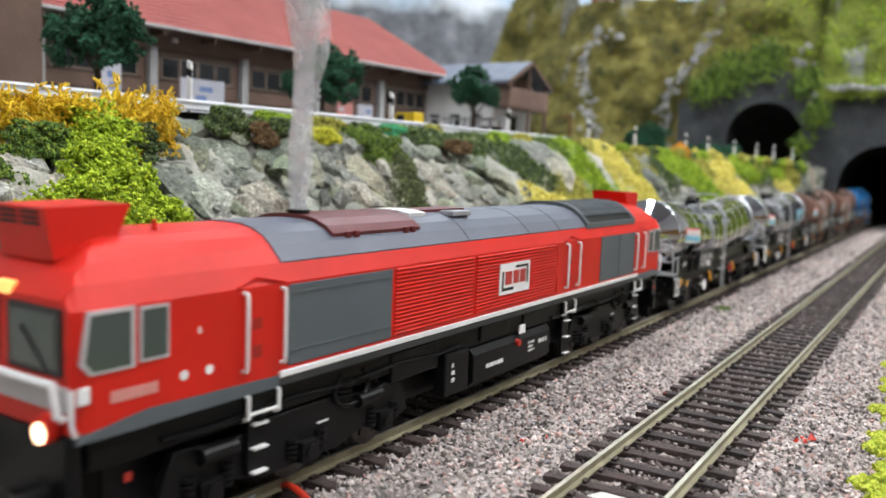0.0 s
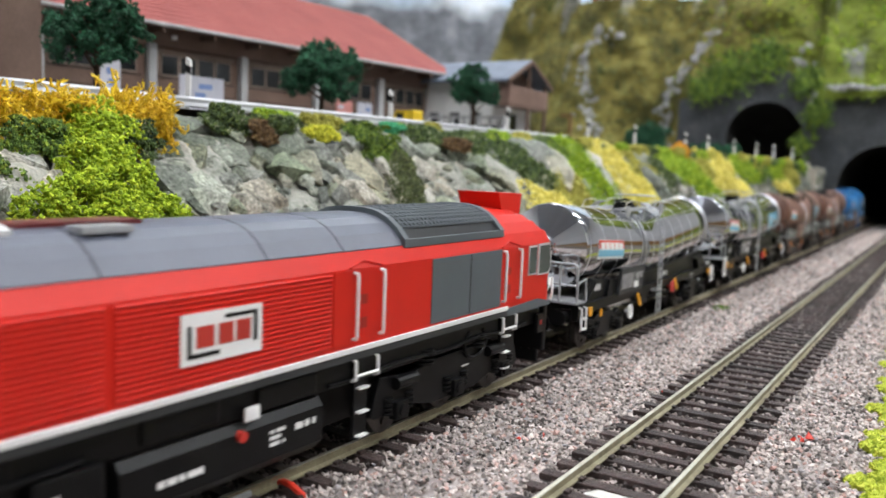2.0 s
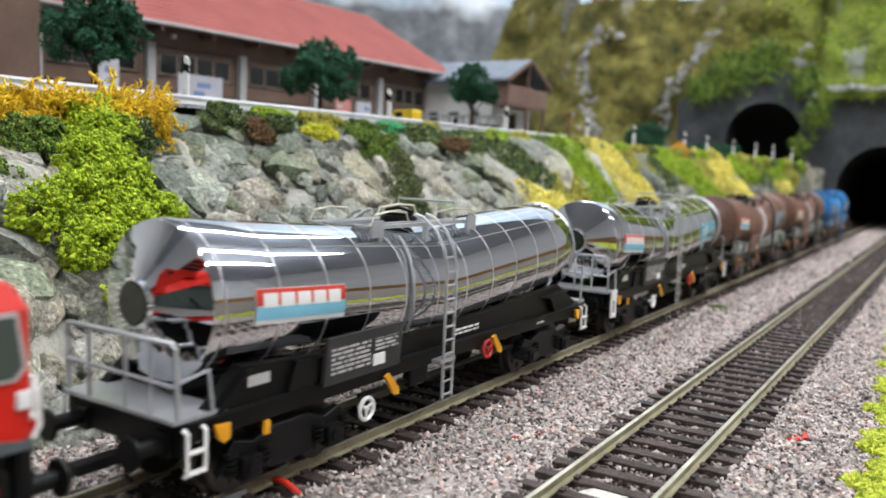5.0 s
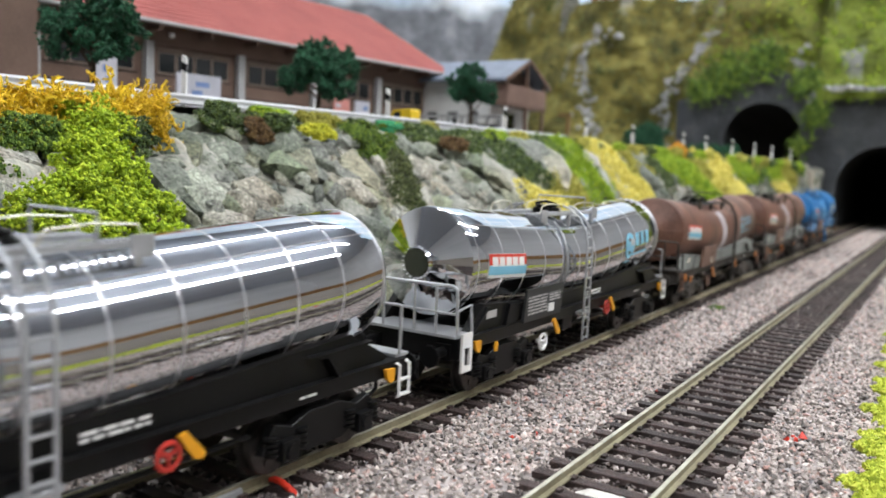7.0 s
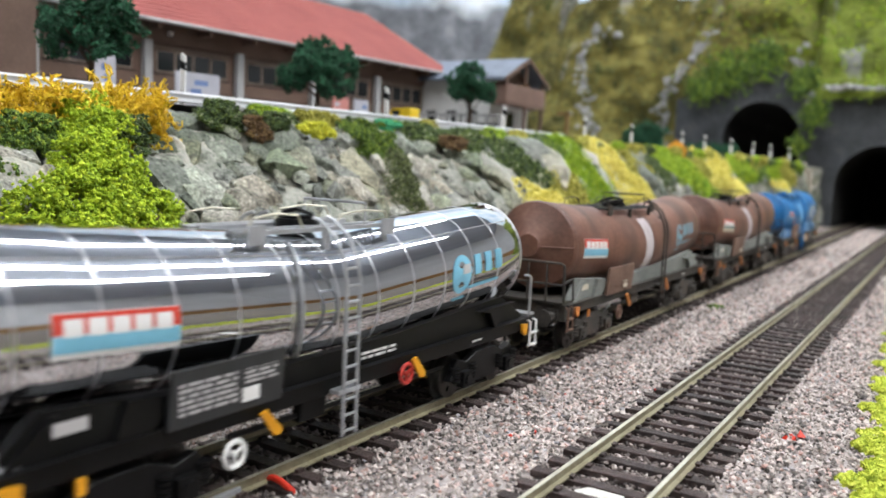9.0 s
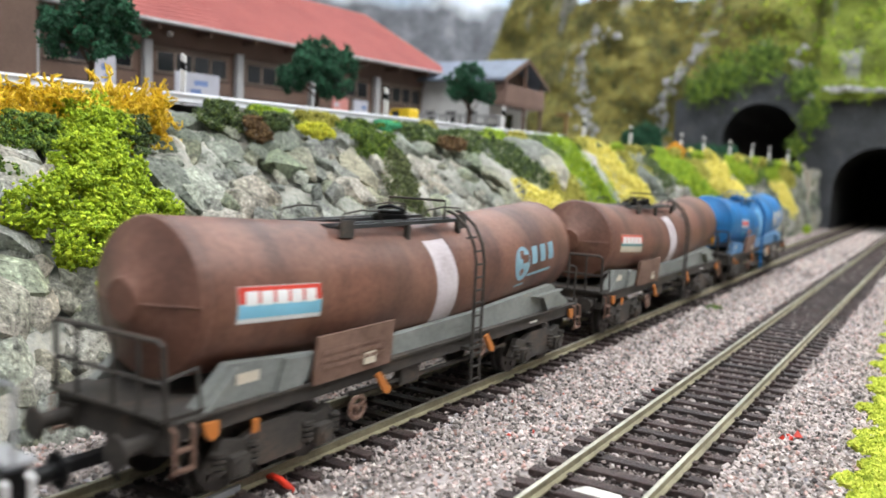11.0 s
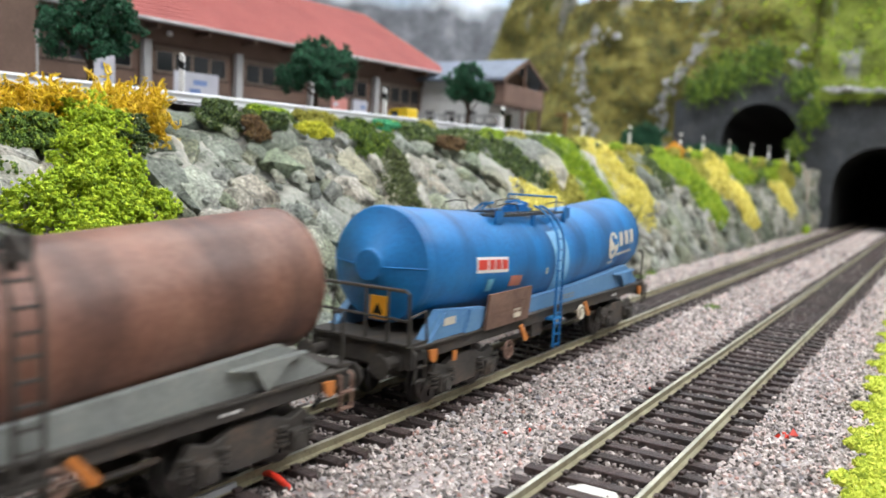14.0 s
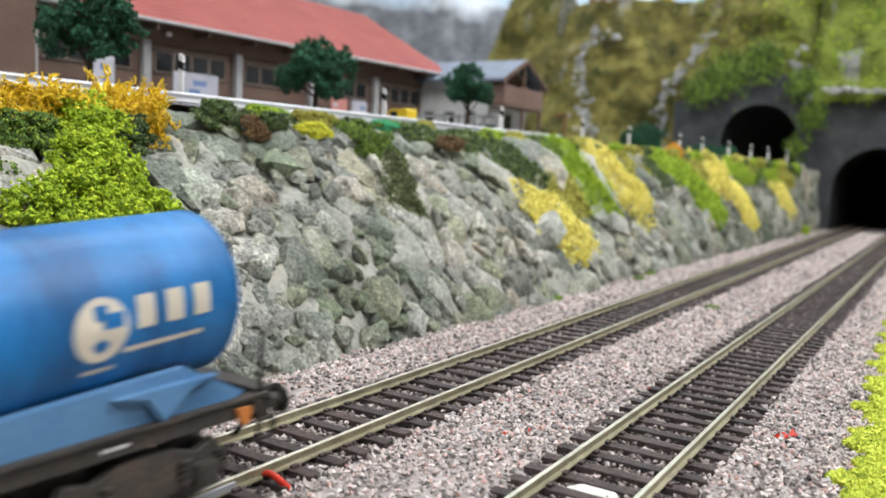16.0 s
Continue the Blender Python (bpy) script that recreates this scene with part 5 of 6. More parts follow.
def lime_bush():
    rng = np.random.default_rng(7)
    t = thing("bush", "large bright lime green foam-leaved bush growing on the rocks", "bush")
    base = Vector((-66, 120, 8))
    bm = tube([base, (-72, 124, 26), (-82, 130, 44)], 1.5, 7, taper=.6)
    tube([(-72, 124, 26), (-75, 116, 36), (-80, 112, 44)], .9, 6, bm, .5)
    tube([(-72, 124, 26), (-66, 138, 38)], .8, 6, bm, .5)
    part("trunk", bm, paint("bush_stem", (0.08, 0.05, 0.02), .9), t)
    lobes = []
    for y, u, r in ((147, .78, 6.5), (144, .73, 7.5), (139, .70, 7.5), (136, .62, 8), (129, .60, 6.5), (136, .52, 8), (121, .48, 7.5), (109, .45, 6.5), (142, .44, 5), (129, .41, 8), (117, .36, 8), (139, .79, 5.5), (135, .33, 7), (127, .29, 7.5), (121, .23, 6.5), (132, .23, 6), (127, .16, 5)):
        p = slope_point(y, u) + slope_normal(y, u) * 4.5
        lobes.append((p.x, p.y, p.z, r * .9, r, r * .95))
    clumps = blob_points(rng, 1000, lobes)
    n = 26
    pts = (clumps[:, None, :] + rng.normal(0, .95, (len(clumps), n, 3))).reshape(-1, 3)
    v, f = crumbs(rng, pts, rng.uniform(.32, .8, len(pts)))
    lump("crown", v, f, LEAF["lime"], t, "lime green foam leaves")
    return t


lime_bush()


def twig_arrays(twigs, seg=4):
    """Vertex and face arrays of many thin tapering twigs, each a list of points and a radius."""
    v, f = [], []
    for pts, r in twigs:
        base, n = len(v), len(pts)
        for i, p in enumerate(pts):
            d = (pts[min(i + 1, n - 1)] - pts[max(i - 1, 0)]).normalized()
            a = d.orthogonal().normalized()
            b = d.cross(a)
            k = r * (1 - .5 * i / (n - 1))
            v += [tuple(p + k * (a * math.cos(q) + b * math.sin(q))) for q in [2 * math.pi * j / seg for j in range(seg)]]
        for i in range(n - 1):
            for j in range(seg):
                f.append((base + i * seg + j, base + i * seg + (j + 1) % seg, base + (i + 1) * seg + (j + 1) % seg, base + (i + 1) * seg + j))
        f.append(tuple(base + (n - 1) * seg + j for j in range(seg)))
    return v, f


def tangle(seed, x0, x1, y0, y1, z0, z1, count, plumes):
    """A sponge-like bush of thin curling, forking orange twigs with a few taller plumes."""
    rng = random.Random(seed)
    t = thing("orange_shrub", "golden orange sponge-like shrub of forking twigs at the road's edge", "shrub", group="orange shrubs")

    def grow(twigs, p, d, steps, step, r, curl, fork):
        pts = [p.copy()]
        for _ in range(steps):
            d = (d + Vector((rng.gauss(0, curl), rng.gauss(0, curl), rng.gauss(.04, curl)))).normalized()
            p = p + d * step * rng.uniform(.7, 1.3)
            pts.append(p.copy())
            if rng.random() < fork and r > .22:
                grow(twigs, p.copy(), (d + Vector((rng.gauss(0, .8), rng.gauss(0, .8), rng.gauss(.1, .7)))).normalized(), max(2, steps // 2), step * .8, r * .72, curl, fork * .6)
        twigs.append((pts, r))

    for c in range(count // 60):
        twigs = []
        yc = y0 + (y1 - y0) * (c + .5) / (count // 60)
        for _ in range(60):
            p = Vector((rng.uniform(x0, x1), yc + rng.uniform(-7, 7), z0 + (z1 - z0) * rng.random() ** 1.3 * .8))
            grow(twigs, p, Vector((rng.gauss(.2, .7), rng.gauss(0, .9), rng.uniform(-.5, .5))).normalized(), 6, .95, rng.uniform(.42, .6), .75, .34)
        lump("branch", *twig_arrays(twigs), ORANGE, t, smooth=True)
    for y, z, lean in plumes:
        twigs = []
        for _ in range(9):
            p = Vector((rng.uniform(x0 + 6, x1 - 2), y + rng.gauss(0, 1.3), z1 - 5))
            grow(twigs, p, Vector((0, lean + rng.gauss(0, .15), 1)).normalized(), int((z - z1 + 4) / 1.1), 1.1, rng.uniform(.45, .65), .42, .42)
        lump("branch", *twig_arrays(twigs), ORANGE, t, smooth=True)
    return t


ORANGE = island("orange_twigs", [(0.0, (0.55, 0.32, 0.006)), (0.5, (0.78, 0.52, 0.012)), (1.0, (0.90, 0.67, 0.025))], 0.6)


def tree(seed, x, y, z, r, h, words):
    rng = np.random.default_rng(seed)
    t = thing("tree", words, "tree", group="model trees")
    t.matrix_world = mm(x, y, z)
    bm = tube([(0, 0, -.5), (.5, .4, h * .3), (0, 0, h * .75)], 1.5, 8, taper=.45)
    limbs = []
    for k in range(9):
        a = k * 2.4 + rng.uniform(-.4, .4)
        z0 = h * rng.uniform(.25, .6)
        e = (math.cos(a) * r * .72, math.sin(a) * r * .72, z0 + h * rng.uniform(.05, .3))
        tube([(0, 0, z0), (e[0] * .5, e[1] * .5, (z0 + e[2]) / 2 + 1), e], .6, 5, bm, .4)
        limbs.append(e)
    part("trunk", bm, paint("bark", (0.07, 0.045, 0.03), .9, bump=.1), t)
    lobes = [(e[0], e[1], e[2] + 1, r * .38, r * .38, r * .30) for e in limbs] + [(0, 0, h * .78, r * .5, r * .5, r * .42), (0, 0, h * .6, r * .6, r * .6, r * .4)]
    cl = blob_points(rng, 300, [(a, b, c, d * 1.2, e * 1.2, g * 1.25) for a, b, c, d, e, g in lobes])
    pts = (cl[:, None, :] + rng.normal(0, r * .055, (len(cl), 24, 3))).reshape(-1, 3)
    v, f = crumbs(rng, pts, rng.uniform(.5, 1.05, len(pts)) * r / 19)
    lump("crown", v, f, LEAF["pine"], t, "dark blue-green foam leaves")
    return t


tangle(3, -119, -100, 84, 146, 56, 73, 960, [(132, 77, -.3), (140, 76, .1)])
tangle(4, -119, -99, 143, 166, 54, 72, 960, [(151, 79, -.25), (157, 79, .1), (165, 82, .1)])
tree(21, -172, 190, 72, 16, 46, "dark green broadleaf model tree before the garage")
tree(22, -161, 305, 73, 17, 41, "round dark green model tree before the garage doors")
tree(23, -150, 432, 73, 14, 46, "small dark green model tree beside the chalet")
tree(24, -236, 1010, 70, 24, 46, "dark green tree at the mountain's foot")


def hedge():
    rng = np.random.default_rng(31)
    lobes = [(-185 + 9 * k + rng.uniform(-3, 3), 1040 + rng.uniform(-6, 6), 82 + rng.uniform(-3, 3), 8, 9, 10) for k in range(7)]
    v, f = crumbs(rng, blob_points(rng, 1500, lobes), rng.uniform(1.0, 2.0, 1500))
    return tagged(lump("hedge", v, f, LEAF["pine"]), "dark green clipped hedge beside the upper tunnel mouth", "hedge")


hedge()


def turf():
    rng = np.random.default_rng(12)
    n = 42000
    y = 70 + 700 * rng.random(n) ** 1.7
    x = 97 - .025 * (y - 120) + 2.2 * np.sin(y * .21) + 1.6 * np.sin(y * .53 + 1) + np.minimum(rng.exponential(8, n), 17)
    z = -2.9 + rng.uniform(-.3, .9, n) + np.minimum(1.2, .05 * (x - 92))
    v, f = crumbs(rng, np.stack([x, y, z], 1), rng.uniform(.3, .62, n) * (1 + y / 500))
    tagged(lump("turf", v, f, GRASS), "bright lime yellow scatter turf beside the side track", "grass", kind="stuff")
    v = [(x, y, -3.3) for y in np.linspace(40, 1200, 40) for x in (97 - .025 * (y - 120), 114 - .012 * (y - 120))]
    f = [(2 * j, 2 * j + 1, 2 * j + 3, 2 * j + 2) for j in range(39)]
    tagged(lump("turf_ground", v, f, LIMEBED), "lime green turf ground beside the track", "ground", kind="structure")


turf()


# ---- road furniture ----
def guard_rail():
    t = thing("guard_rail", "white-grey steel guard rail along the road's edge", "guard rail", kind="structure")
    GAL = paint("galvanised_white", (0.55, 0.56, 0.58), .5, .2)
    prof = [(0, 72.0), (.8, 72.5), (.4, 73.8), (.8, 75.1), (0, 75.9), (-.5, 75.9), (-.5, 72.0)]
    v, f = [], []
    ys = [60, 470]
    for y in ys:
        v += [(top_x(y) + a + 2, y, b) for a, b in prof]
    n = len(prof)
    for k in range(n):
        f.append((k, (k + 1) % n, n + (k + 1) % n, n + k))
    lump("rail_band", v, f, GAL, t)
    first = part("rail_post", box(-1.5, -.4, -.6, .6, 66, 74.6), GAL, t)
    first.matrix_local = mm(top_x(70) + 2, 70, 0)
    for k in range(1, 17):
        y = 70 + 24 * k
        ob = new("rail_post", first.data)
        ob.parent = t
        ob.matrix_local = mm(top_x(y) + 2, y, 0)


guard_rail()


def marker_post():
    t = thing("marker_post", "white road marker post with a black band", "marker post", group="marker posts along the road")
    out = [(-1.0, 0), (1.0, 0), (1.0, 17.6), (-.7, 18.8), (-1.0, 18.6)]
    part("post", prism(out, -.5, .5), WHITE, t)
    part("band", prism([(-1.06, 13.6), (1.06, 12.6), (1.06, 15.4), (-1.06, 16.4)], -.56, .56), BLACK, t)
    part("reflector", box(1.03, 1.2, -.3, .3, 13.3, 14.6), SILVER, t)
    return t


POSTS = [(-131, 199), (-120, 307), (-111, 404), (-101, 498), (-94, 567), (-85, 660), (-80, 713), (-73, 777), (-67, 841), (-61, 899), (-54, 967)]
post = marker_post()
post.matrix_world = mm(-131, 199, 71, 0, 1, 10)
for k, (x, y) in enumerate(POSTS[1:]):
    copy_thing(post, mm(x, y, 70, [1, -2, 0][k % 3], [0, 2, -1][k % 3], 12))


# ---- garage building ----
BROWN = blend("brown_boarding", [(0.3, (0.105, 0.064, 0.046)), (0.7, (0.175, 0.108, 0.080))], 18, 0.75, 0.05, 1.4)
TILE = blend("red_roof_tiles", [(0.3, (0.23, 0.050, 0.045)), (0.55, (0.31, 0.075, 0.065)), (0.75, (0.37, 0.10, 0.085))], 24, 0.8, 0.12, 1.6)
PILLAR = paint("grey_pillar", (0.40, 0.40, 0.40), 0.8)
TANFRAME = paint("tan_window_frame", (0.26, 0.20, 0.16), 0.7)
DARKGLASS = paint("dark_window_glass", (0.02, 0.022, 0.024), 0.12)
POSTER = paint("poster_paper", (0.52, 0.52, 0.58), 0.6)
POSTERBLUE = paint("poster_blue", (0.16, 0.24, 0.48), 0.6)
POSTERPINK = paint("poster_pink", (0.60, 0.25, 0.22), 0.6)


def garage():
    t = thing("garage", "long brown garage with grey pillars and red tiled hip roof", "building")
    t.matrix_world = mm(-244, 270, 0, 0, 0, -5.71)
    part("wall", box(-90, -2, -62, 234, 70, 121), BROWN, t)
    wing = part("wing", box(-90, 16, -170, -62, 70, 126), BROWN, t)
    part("wing_door", box(16, 16.6, -104, -86, 70, 108), DARKGLASS, wing)
    for s in (-118, -84):
        part("wing_post", box(15.8, 18.5, s, s + 4, 70, 124), BROWN, wing)
    part("lintel", box(-2, -.4, -62, 234, 109, 121), BROWN, t)
    bays = (-57, 0, 57, 113, 170)
    for s in (*bays, 223):
        part("pillar", box(-2, 1.8, s - 1.5, s + 3.0, 70, 110, .3), PILLAR, t)
    for s in bays:
        e = 223 if s == 170 else s + 56
        d = part("garage_door", box(-2, -1.2, s + 4, e - 3, 70, 108.6), BROWN, t)
        part("door_frame", box(-1.2, -.8, s + 5, e - 4, 106.6, 107.6), TANFRAME, d)
        w = (e - s - 12) / 4
        for k in range(4):
            y0 = s + 6.5 + k * w
            win = part("window", box(-1.2, -.7, y0, y0 + w - .5, 94.6, 105.8), TANFRAME, d)
            part("pane", box(-.72, -.5, y0 + .7, y0 + w - 1.2, 95.4, 105.0), DARKGLASS, win)
        for z in (78, 86, 93.5):
            part("door_joint", box(-1.25, -1.0, s + 4.5, e - 3.5, z, z + .5), DARKGLASS, d)
    # hip roof
    eave, z0, zr, xr, over = 11, 119.5, 164, -62, 10
    bm = bmesh.new()
    pts = [(eave, -190, z0), (eave, 240, z0), (xr, 222, zr), (xr, -190, zr), (-135, 240, z0), (-135, -190, z0)]
    vs = [bm.verts.new(p) for p in pts] + [bm.verts.new((p[0], p[1], p[2] - 2.2)) for p in pts]
    for q in ((0, 1, 2, 3), (1, 4, 2), (3, 2, 4, 5), (6, 7, 1, 0), (7, 10, 4, 1), (9, 8, 7, 6), (7, 8, 10), (8, 9, 11, 10), (0, 3, 9, 6), (3, 5, 11, 9), (5, 4, 10, 11)):
        bm.faces.new([vs[i] for i in q])
    bmesh.ops.recalc_face_normals(bm, faces=bm.faces[:])
    roof = part("roof", bm, TILE, t, "red tiled hip roof")
    part("gutter", tube([(eave + .8, -190, z0 - 1.2), (eave + .8, 240, z0 - 1.2)], 1.0, 8), PILLAR, roof)
    for k in range(15):
        a = k / 15
        part("tile_course", box(-.35, .35, -188, 238 - 16 * a, -.25, .35), TILE, roof).matrix_local = mm(eave + (xr - eave) * a, 0, z0 + (zr - z0) * a, 0, 31, 0)
    for y in range(-180, 240, 30):
        part("rafter_end", box(-2, eave, y, y + 2.2, z0 - 4.6, z0 - 2.2), BROWN, roof)
    for s, lamp in ((4, 1),):
        part("wall_lamp", disc((3, s + 8, 114), 1.4, 2.0, "z", 12), WHITE, t)
    return t


garage()


def poster(x, y, w, h, mat, mark, seed):
    t = thing("poster_board", "small printed poster board leaning before the garage", "poster", group="poster boards")
    t.matrix_world = mm(x, y, 72, 0, 0, -5.7)
    part("board", box(0, .8, -w / 2, w / 2, 0, h), mat, t)
    rng = random.Random(seed)
    for k in range(4):
        y0 = rng.uniform(-w * .42, w * .1)
        part("print_bar", box(.8, .9, y0, y0 + w * rng.uniform(.15, .35), h * (.12 + .2 * k), h * (.24 + .2 * k)), mark, t)


poster(-221, 283, 26, 22, POSTER, POSTERBLUE, 1)
poster(-226, 233, 12, 25, POSTER, POSTERBLUE, 2)
poster(-211, 383, 13, 19, POSTERPINK, POSTER, 3)
poster(-209, 400, 13, 19, POSTER, POSTERBLUE, 4)


VANYELLOW = paint("van_yellow", (0.80, 0.55, 0.02), 0.45)


def small_van(x, y, z, words, turn):
    t = thing("van", words, "vehicle")
    t.matrix_world = mm(x, y, z, 0, 0, turn)
    out = [(-8, 2), (8, 2), (8, 6), (6.4, 7), (4.6, 12), (-7.4, 12.4), (-8, 11.6)]
    part("body", prism(out, -4, 4, axis="x"), VANYELLOW, t)
    for s in (-1, 1):
        part("window", box(*sorted((s * 3.95, s * 4.1)), -1, 4.2, 7.6, 11), DARKGLASS, t)
        for y0 in (-4.6, 4.8):
            part("wheel", disc((s * 3.7, y0, 1.9), 1.9, 1.4, "x", 14), RUBBER, t)
    part("windscreen", prism([(6.5, 7.2), (4.9, 11.6), (5.1, 11.7), (6.8, 7.3)], -3.4, 3.4, axis="x"), DARKGLASS, t)
    return t


small_van(-151, 364, 71, "small yellow delivery van parked before the garage", 84)
small_van(-275, 1192, 298, "small yellow van on the mountain road", 80)
small_van(-210, 1194, 298, "small yellow van on the mountain road", 82)


def chalet():
    t = thing("chalet", "chalet with white ground floor, brown balcony and blue-grey roof", "house")
    part("wall", box(-226, -168, 490, 546, 68, 114), paint("white_plaster", (.70, .70, .68), .85, size=20), t)
    part("gable", prism([(490, 97), (546, 97), (546, 114), (516, 127), (490, 114)], -168, -166, axis="x"), BROWN, t)
    b = part("balcony", box(-166, -154, 486, 546, 96, 98), BROWN, t)
    part("balcony_front", box(-155.4, -154, 486, 546, 98, 110), PINKBOARD, b)
    part("balcony_side", box(-166, -155.5, 486, 487.4, 98, 110), PINKBOARD, b)
    for k in range(9):
        part("balcony_board", box(-154.1, -153.7, 487 + k * 6.5, 493 + k * 6.5, 98.6, 109.6), PINKBOARD, b)
    for y in (487, 516, 543):
        part("balcony_post", box(-156.5, -154.5, y, y + 2, 70, 96), BROWN, b)
        part("roof_post", box(-156.5, -154.5, y, y + 2, 110, 114 if y != 516 else 126), BROWN, b)
    SLATE = paint("blue_grey_slate", (0.15, 0.18, 0.235), .6, size=8, var=.2)
    roof = part("roof", prism([(482, 111.5), (516, 127.5), (550, 111.5), (550, 113.5), (516, 129.8), (482, 113.5)], -230, -153, axis="x"), SLATE, t)
    for s in (-1, 1):
        part("barge_board", prism([(516 + s * 34, 110.5), (516, 126.6), (516, 129.6), (516 + s * 34, 113.3)], -153.2, -152.2, axis="x"), BROWN, roof)
    for x in (-220, -203, -186):
        w = part("window", box(x, x + 9, 489.2, 490.2, 78, 92), PILLAR, t)
        part("pane", box(x + 1, x + 8, 488.9, 489.4, 79, 91), DARKGLASS, w)
    w = part("window", box(-166.4, -165.4, 508, 524, 99, 111), PILLAR, t)
    part("pane", box(-165.6, -165.0, 509.5, 522.5, 100, 110), DARKGLASS, w)
    part("door", box(-168.2, -167.4, 512, 524, 70, 92), DARKGLASS, t)
    part("lean_to_post", box(-146, -143.5, 566, 568, 70, 96), OCHREWOOD, t)
    part("lean_to_beam", box(-153, -143, 566, 568, 94, 96.5), OCHREWOOD, t)
    return t


PINKBOARD = blend("brown_pink_boarding", [(0.3, (0.17, 0.105, 0.082)), (0.7, (0.25, 0.16, 0.13))], 14, 0.75, 0.05, 1.4)
OCHREWOOD = blend("ochre_timber", [(0.3, (0.14, 0.08, 0.03)), (0.7, (0.24, 0.14, 0.05))], 10, 0.8, 0.05, 1.2)
chalet()


def garden_fence():
    t = thing("garden_fence", "dark garden fence with pale posts before the chalet", "fence")
    t.matrix_world = mm(-206, 452, 70)
    for k in range(8):
        part("fence_post", box(k * 9.4, k * 9.4 + 2.0, -1, 1, 0, 17), PILLAR, t)
    for k in range(7):
        part("fence_panel", box(k * 9.4 + 2.0, k * 9.4 + 9.4, -.4, .4, 2, 11), DARKGLASS, t)
    part("fence_rail", box(0, 68, -1.3, -.9, 15, 16.6), PILLAR, t)


garden_fence()


# ---- mountain and tunnels ----
MOSS, _nt, _b = nodes_of("mossy_mountain")
_m1 = ramp(_nt, noise_tex(_nt, 42, 8, rough=0.68), [(0.32, (0.04, 0.045, 0.012)), (0.45, (0.11, 0.10, 0.022)), (0.54, (0.19, 0.16, 0.035)), (0.6, (0.26, 0.24, 0.07)), (0.68, (0.08, 0.10, 0.02))])
_m2 = ramp(_nt, noise_tex(_nt, 45, 8, rough=0.68), [(0.35, (0.055, 0.07, 0.014)), (0.5, (0.135, 0.17, 0.02)), (0.65, (0.25, 0.32, 0.045))])
_tc = _nt.nodes.new("ShaderNodeTexCoord")
_sp = _nt.nodes.new("ShaderNodeSeparateXYZ")
_nt.links.new(_tc.outputs["Object"], _sp.inputs[0])
_mr = _nt.nodes.new("ShaderNodeMapRange")
for _i, _v in ((1, -0.16), (2, -0.03)):
    _mr.inputs[_i].default_value = _v
_nt.links.new(_sp.outputs["X"], _mr.inputs[0])
_mx = _nt.nodes.new("ShaderNodeMix")
_mx.data_type = "RGBA"
_nt.links.new(_mr.outputs[0], _mx.inputs[0])
_nt.links.new(_m1, _mx.inputs[6])
_nt.links.new(_m2, _mx.inputs[7])
_mp = _nt.nodes.new("ShaderNodeMapping")
_mp.inputs["Scale"].default_value = (24.0, 24.0, 7.0)
_mp.inputs["Rotation"].default_value = (0.0, 0.35, 0.0)
_nt.links.new(_tc.outputs["Object"], _mp.inputs["Vector"])
_ns = _nt.nodes.new("ShaderNodeTexNoise")
_ns.inputs["Scale"].default_value, _ns.inputs["Detail"].default_value = 1.0, 5.0
_nt.links.new(_mp.outputs[0], _ns.inputs["Vector"])
_rk = ramp(_nt, _ns.outputs["Fac"], [(0.60, (0, 0, 0)), (0.66, (0.7, 0.7, 0.7))])
_rx = _nt.nodes.new("ShaderNodeMix")
_rx.data_type = "RGBA"
_nt.links.new(_rk, _rx.inputs[0])
_nt.links.new(_mx.outputs[2], _rx.inputs[6])
_nt.links.new(ramp(_nt, noise_tex(_nt, 9, 5), [(0.3, (0.16, 0.165, 0.165)), (0.7, (0.40, 0.40, 0.395))]), _rx.inputs[7])
_nt.links.new(_rx.outputs[2], _b.inputs["Base Color"])
_b.inputs["Roughness"].default_value = 0.95
bumped(_nt, _b, noise_tex(_nt, 5, 6), 2.5, 1.0)
PORTAL = blend("dark_masonry", [(0.3, (0.038, 0.041, 0.046)), (0.55, (0.082, 0.088, 0.097)), (0.75, (0.14, 0.142, 0.15))], 22, 0.9, 0.5, 4)
CAPROCK = blend("pale_cap_rock", [(0.3, (0.16, 0.16, 0.16)), (0.6, (0.42, 0.42, 0.42))], 10, 0.85, 0.8, 3)


def along(x, pts):
    return float(np.interp(x, [p[0] for p in pts], [p[1] for p in pts]))


def mountain_foot(x):
    return along(x, [(-760, 60), (-216, 60), (-205, 128), (-175, 140), (-150, 150), (-110, 168), (-72, 150), (-58, 110), (-52, 150), (112, 156), (120, -6), (620, -6)])


def mountain_top(x):
    return along(x, [(-760, 64), (-620, 64), (-590, 200), (-565, 290), (-540, 420), (-430, 420), (-412, 305), (-330, 299), (-185, 298), (-150, 325), (-100, 350), (40, 420), (120, 400), (200, 120), (260, 10)])


def mountain_y(x, z):
    z0, top = mountain_foot(x), mountain_top(x)
    u = max(0.0, min(1.0, (z - z0) / max(1.0, top - z0)))
    back = 0.42 * (z - z0) + (26 if x < -216 else 0) * (1 - u)
    y = 1078 + back - (40 * math.exp(-((x + 330) / 90) ** 2) + 30 * math.exp(-((x + 100) / 60) ** 2) * u) + 120 * max(0, (-420 - x) / 340)
    y -= 24 * noise.fractal((x * .009, z * .009, 3.1), .8, 2.1, 6) * min(1, 4 * u + .25)
    return y - 9 * abs(noise.noise((x * .03, z * .008, 9)))


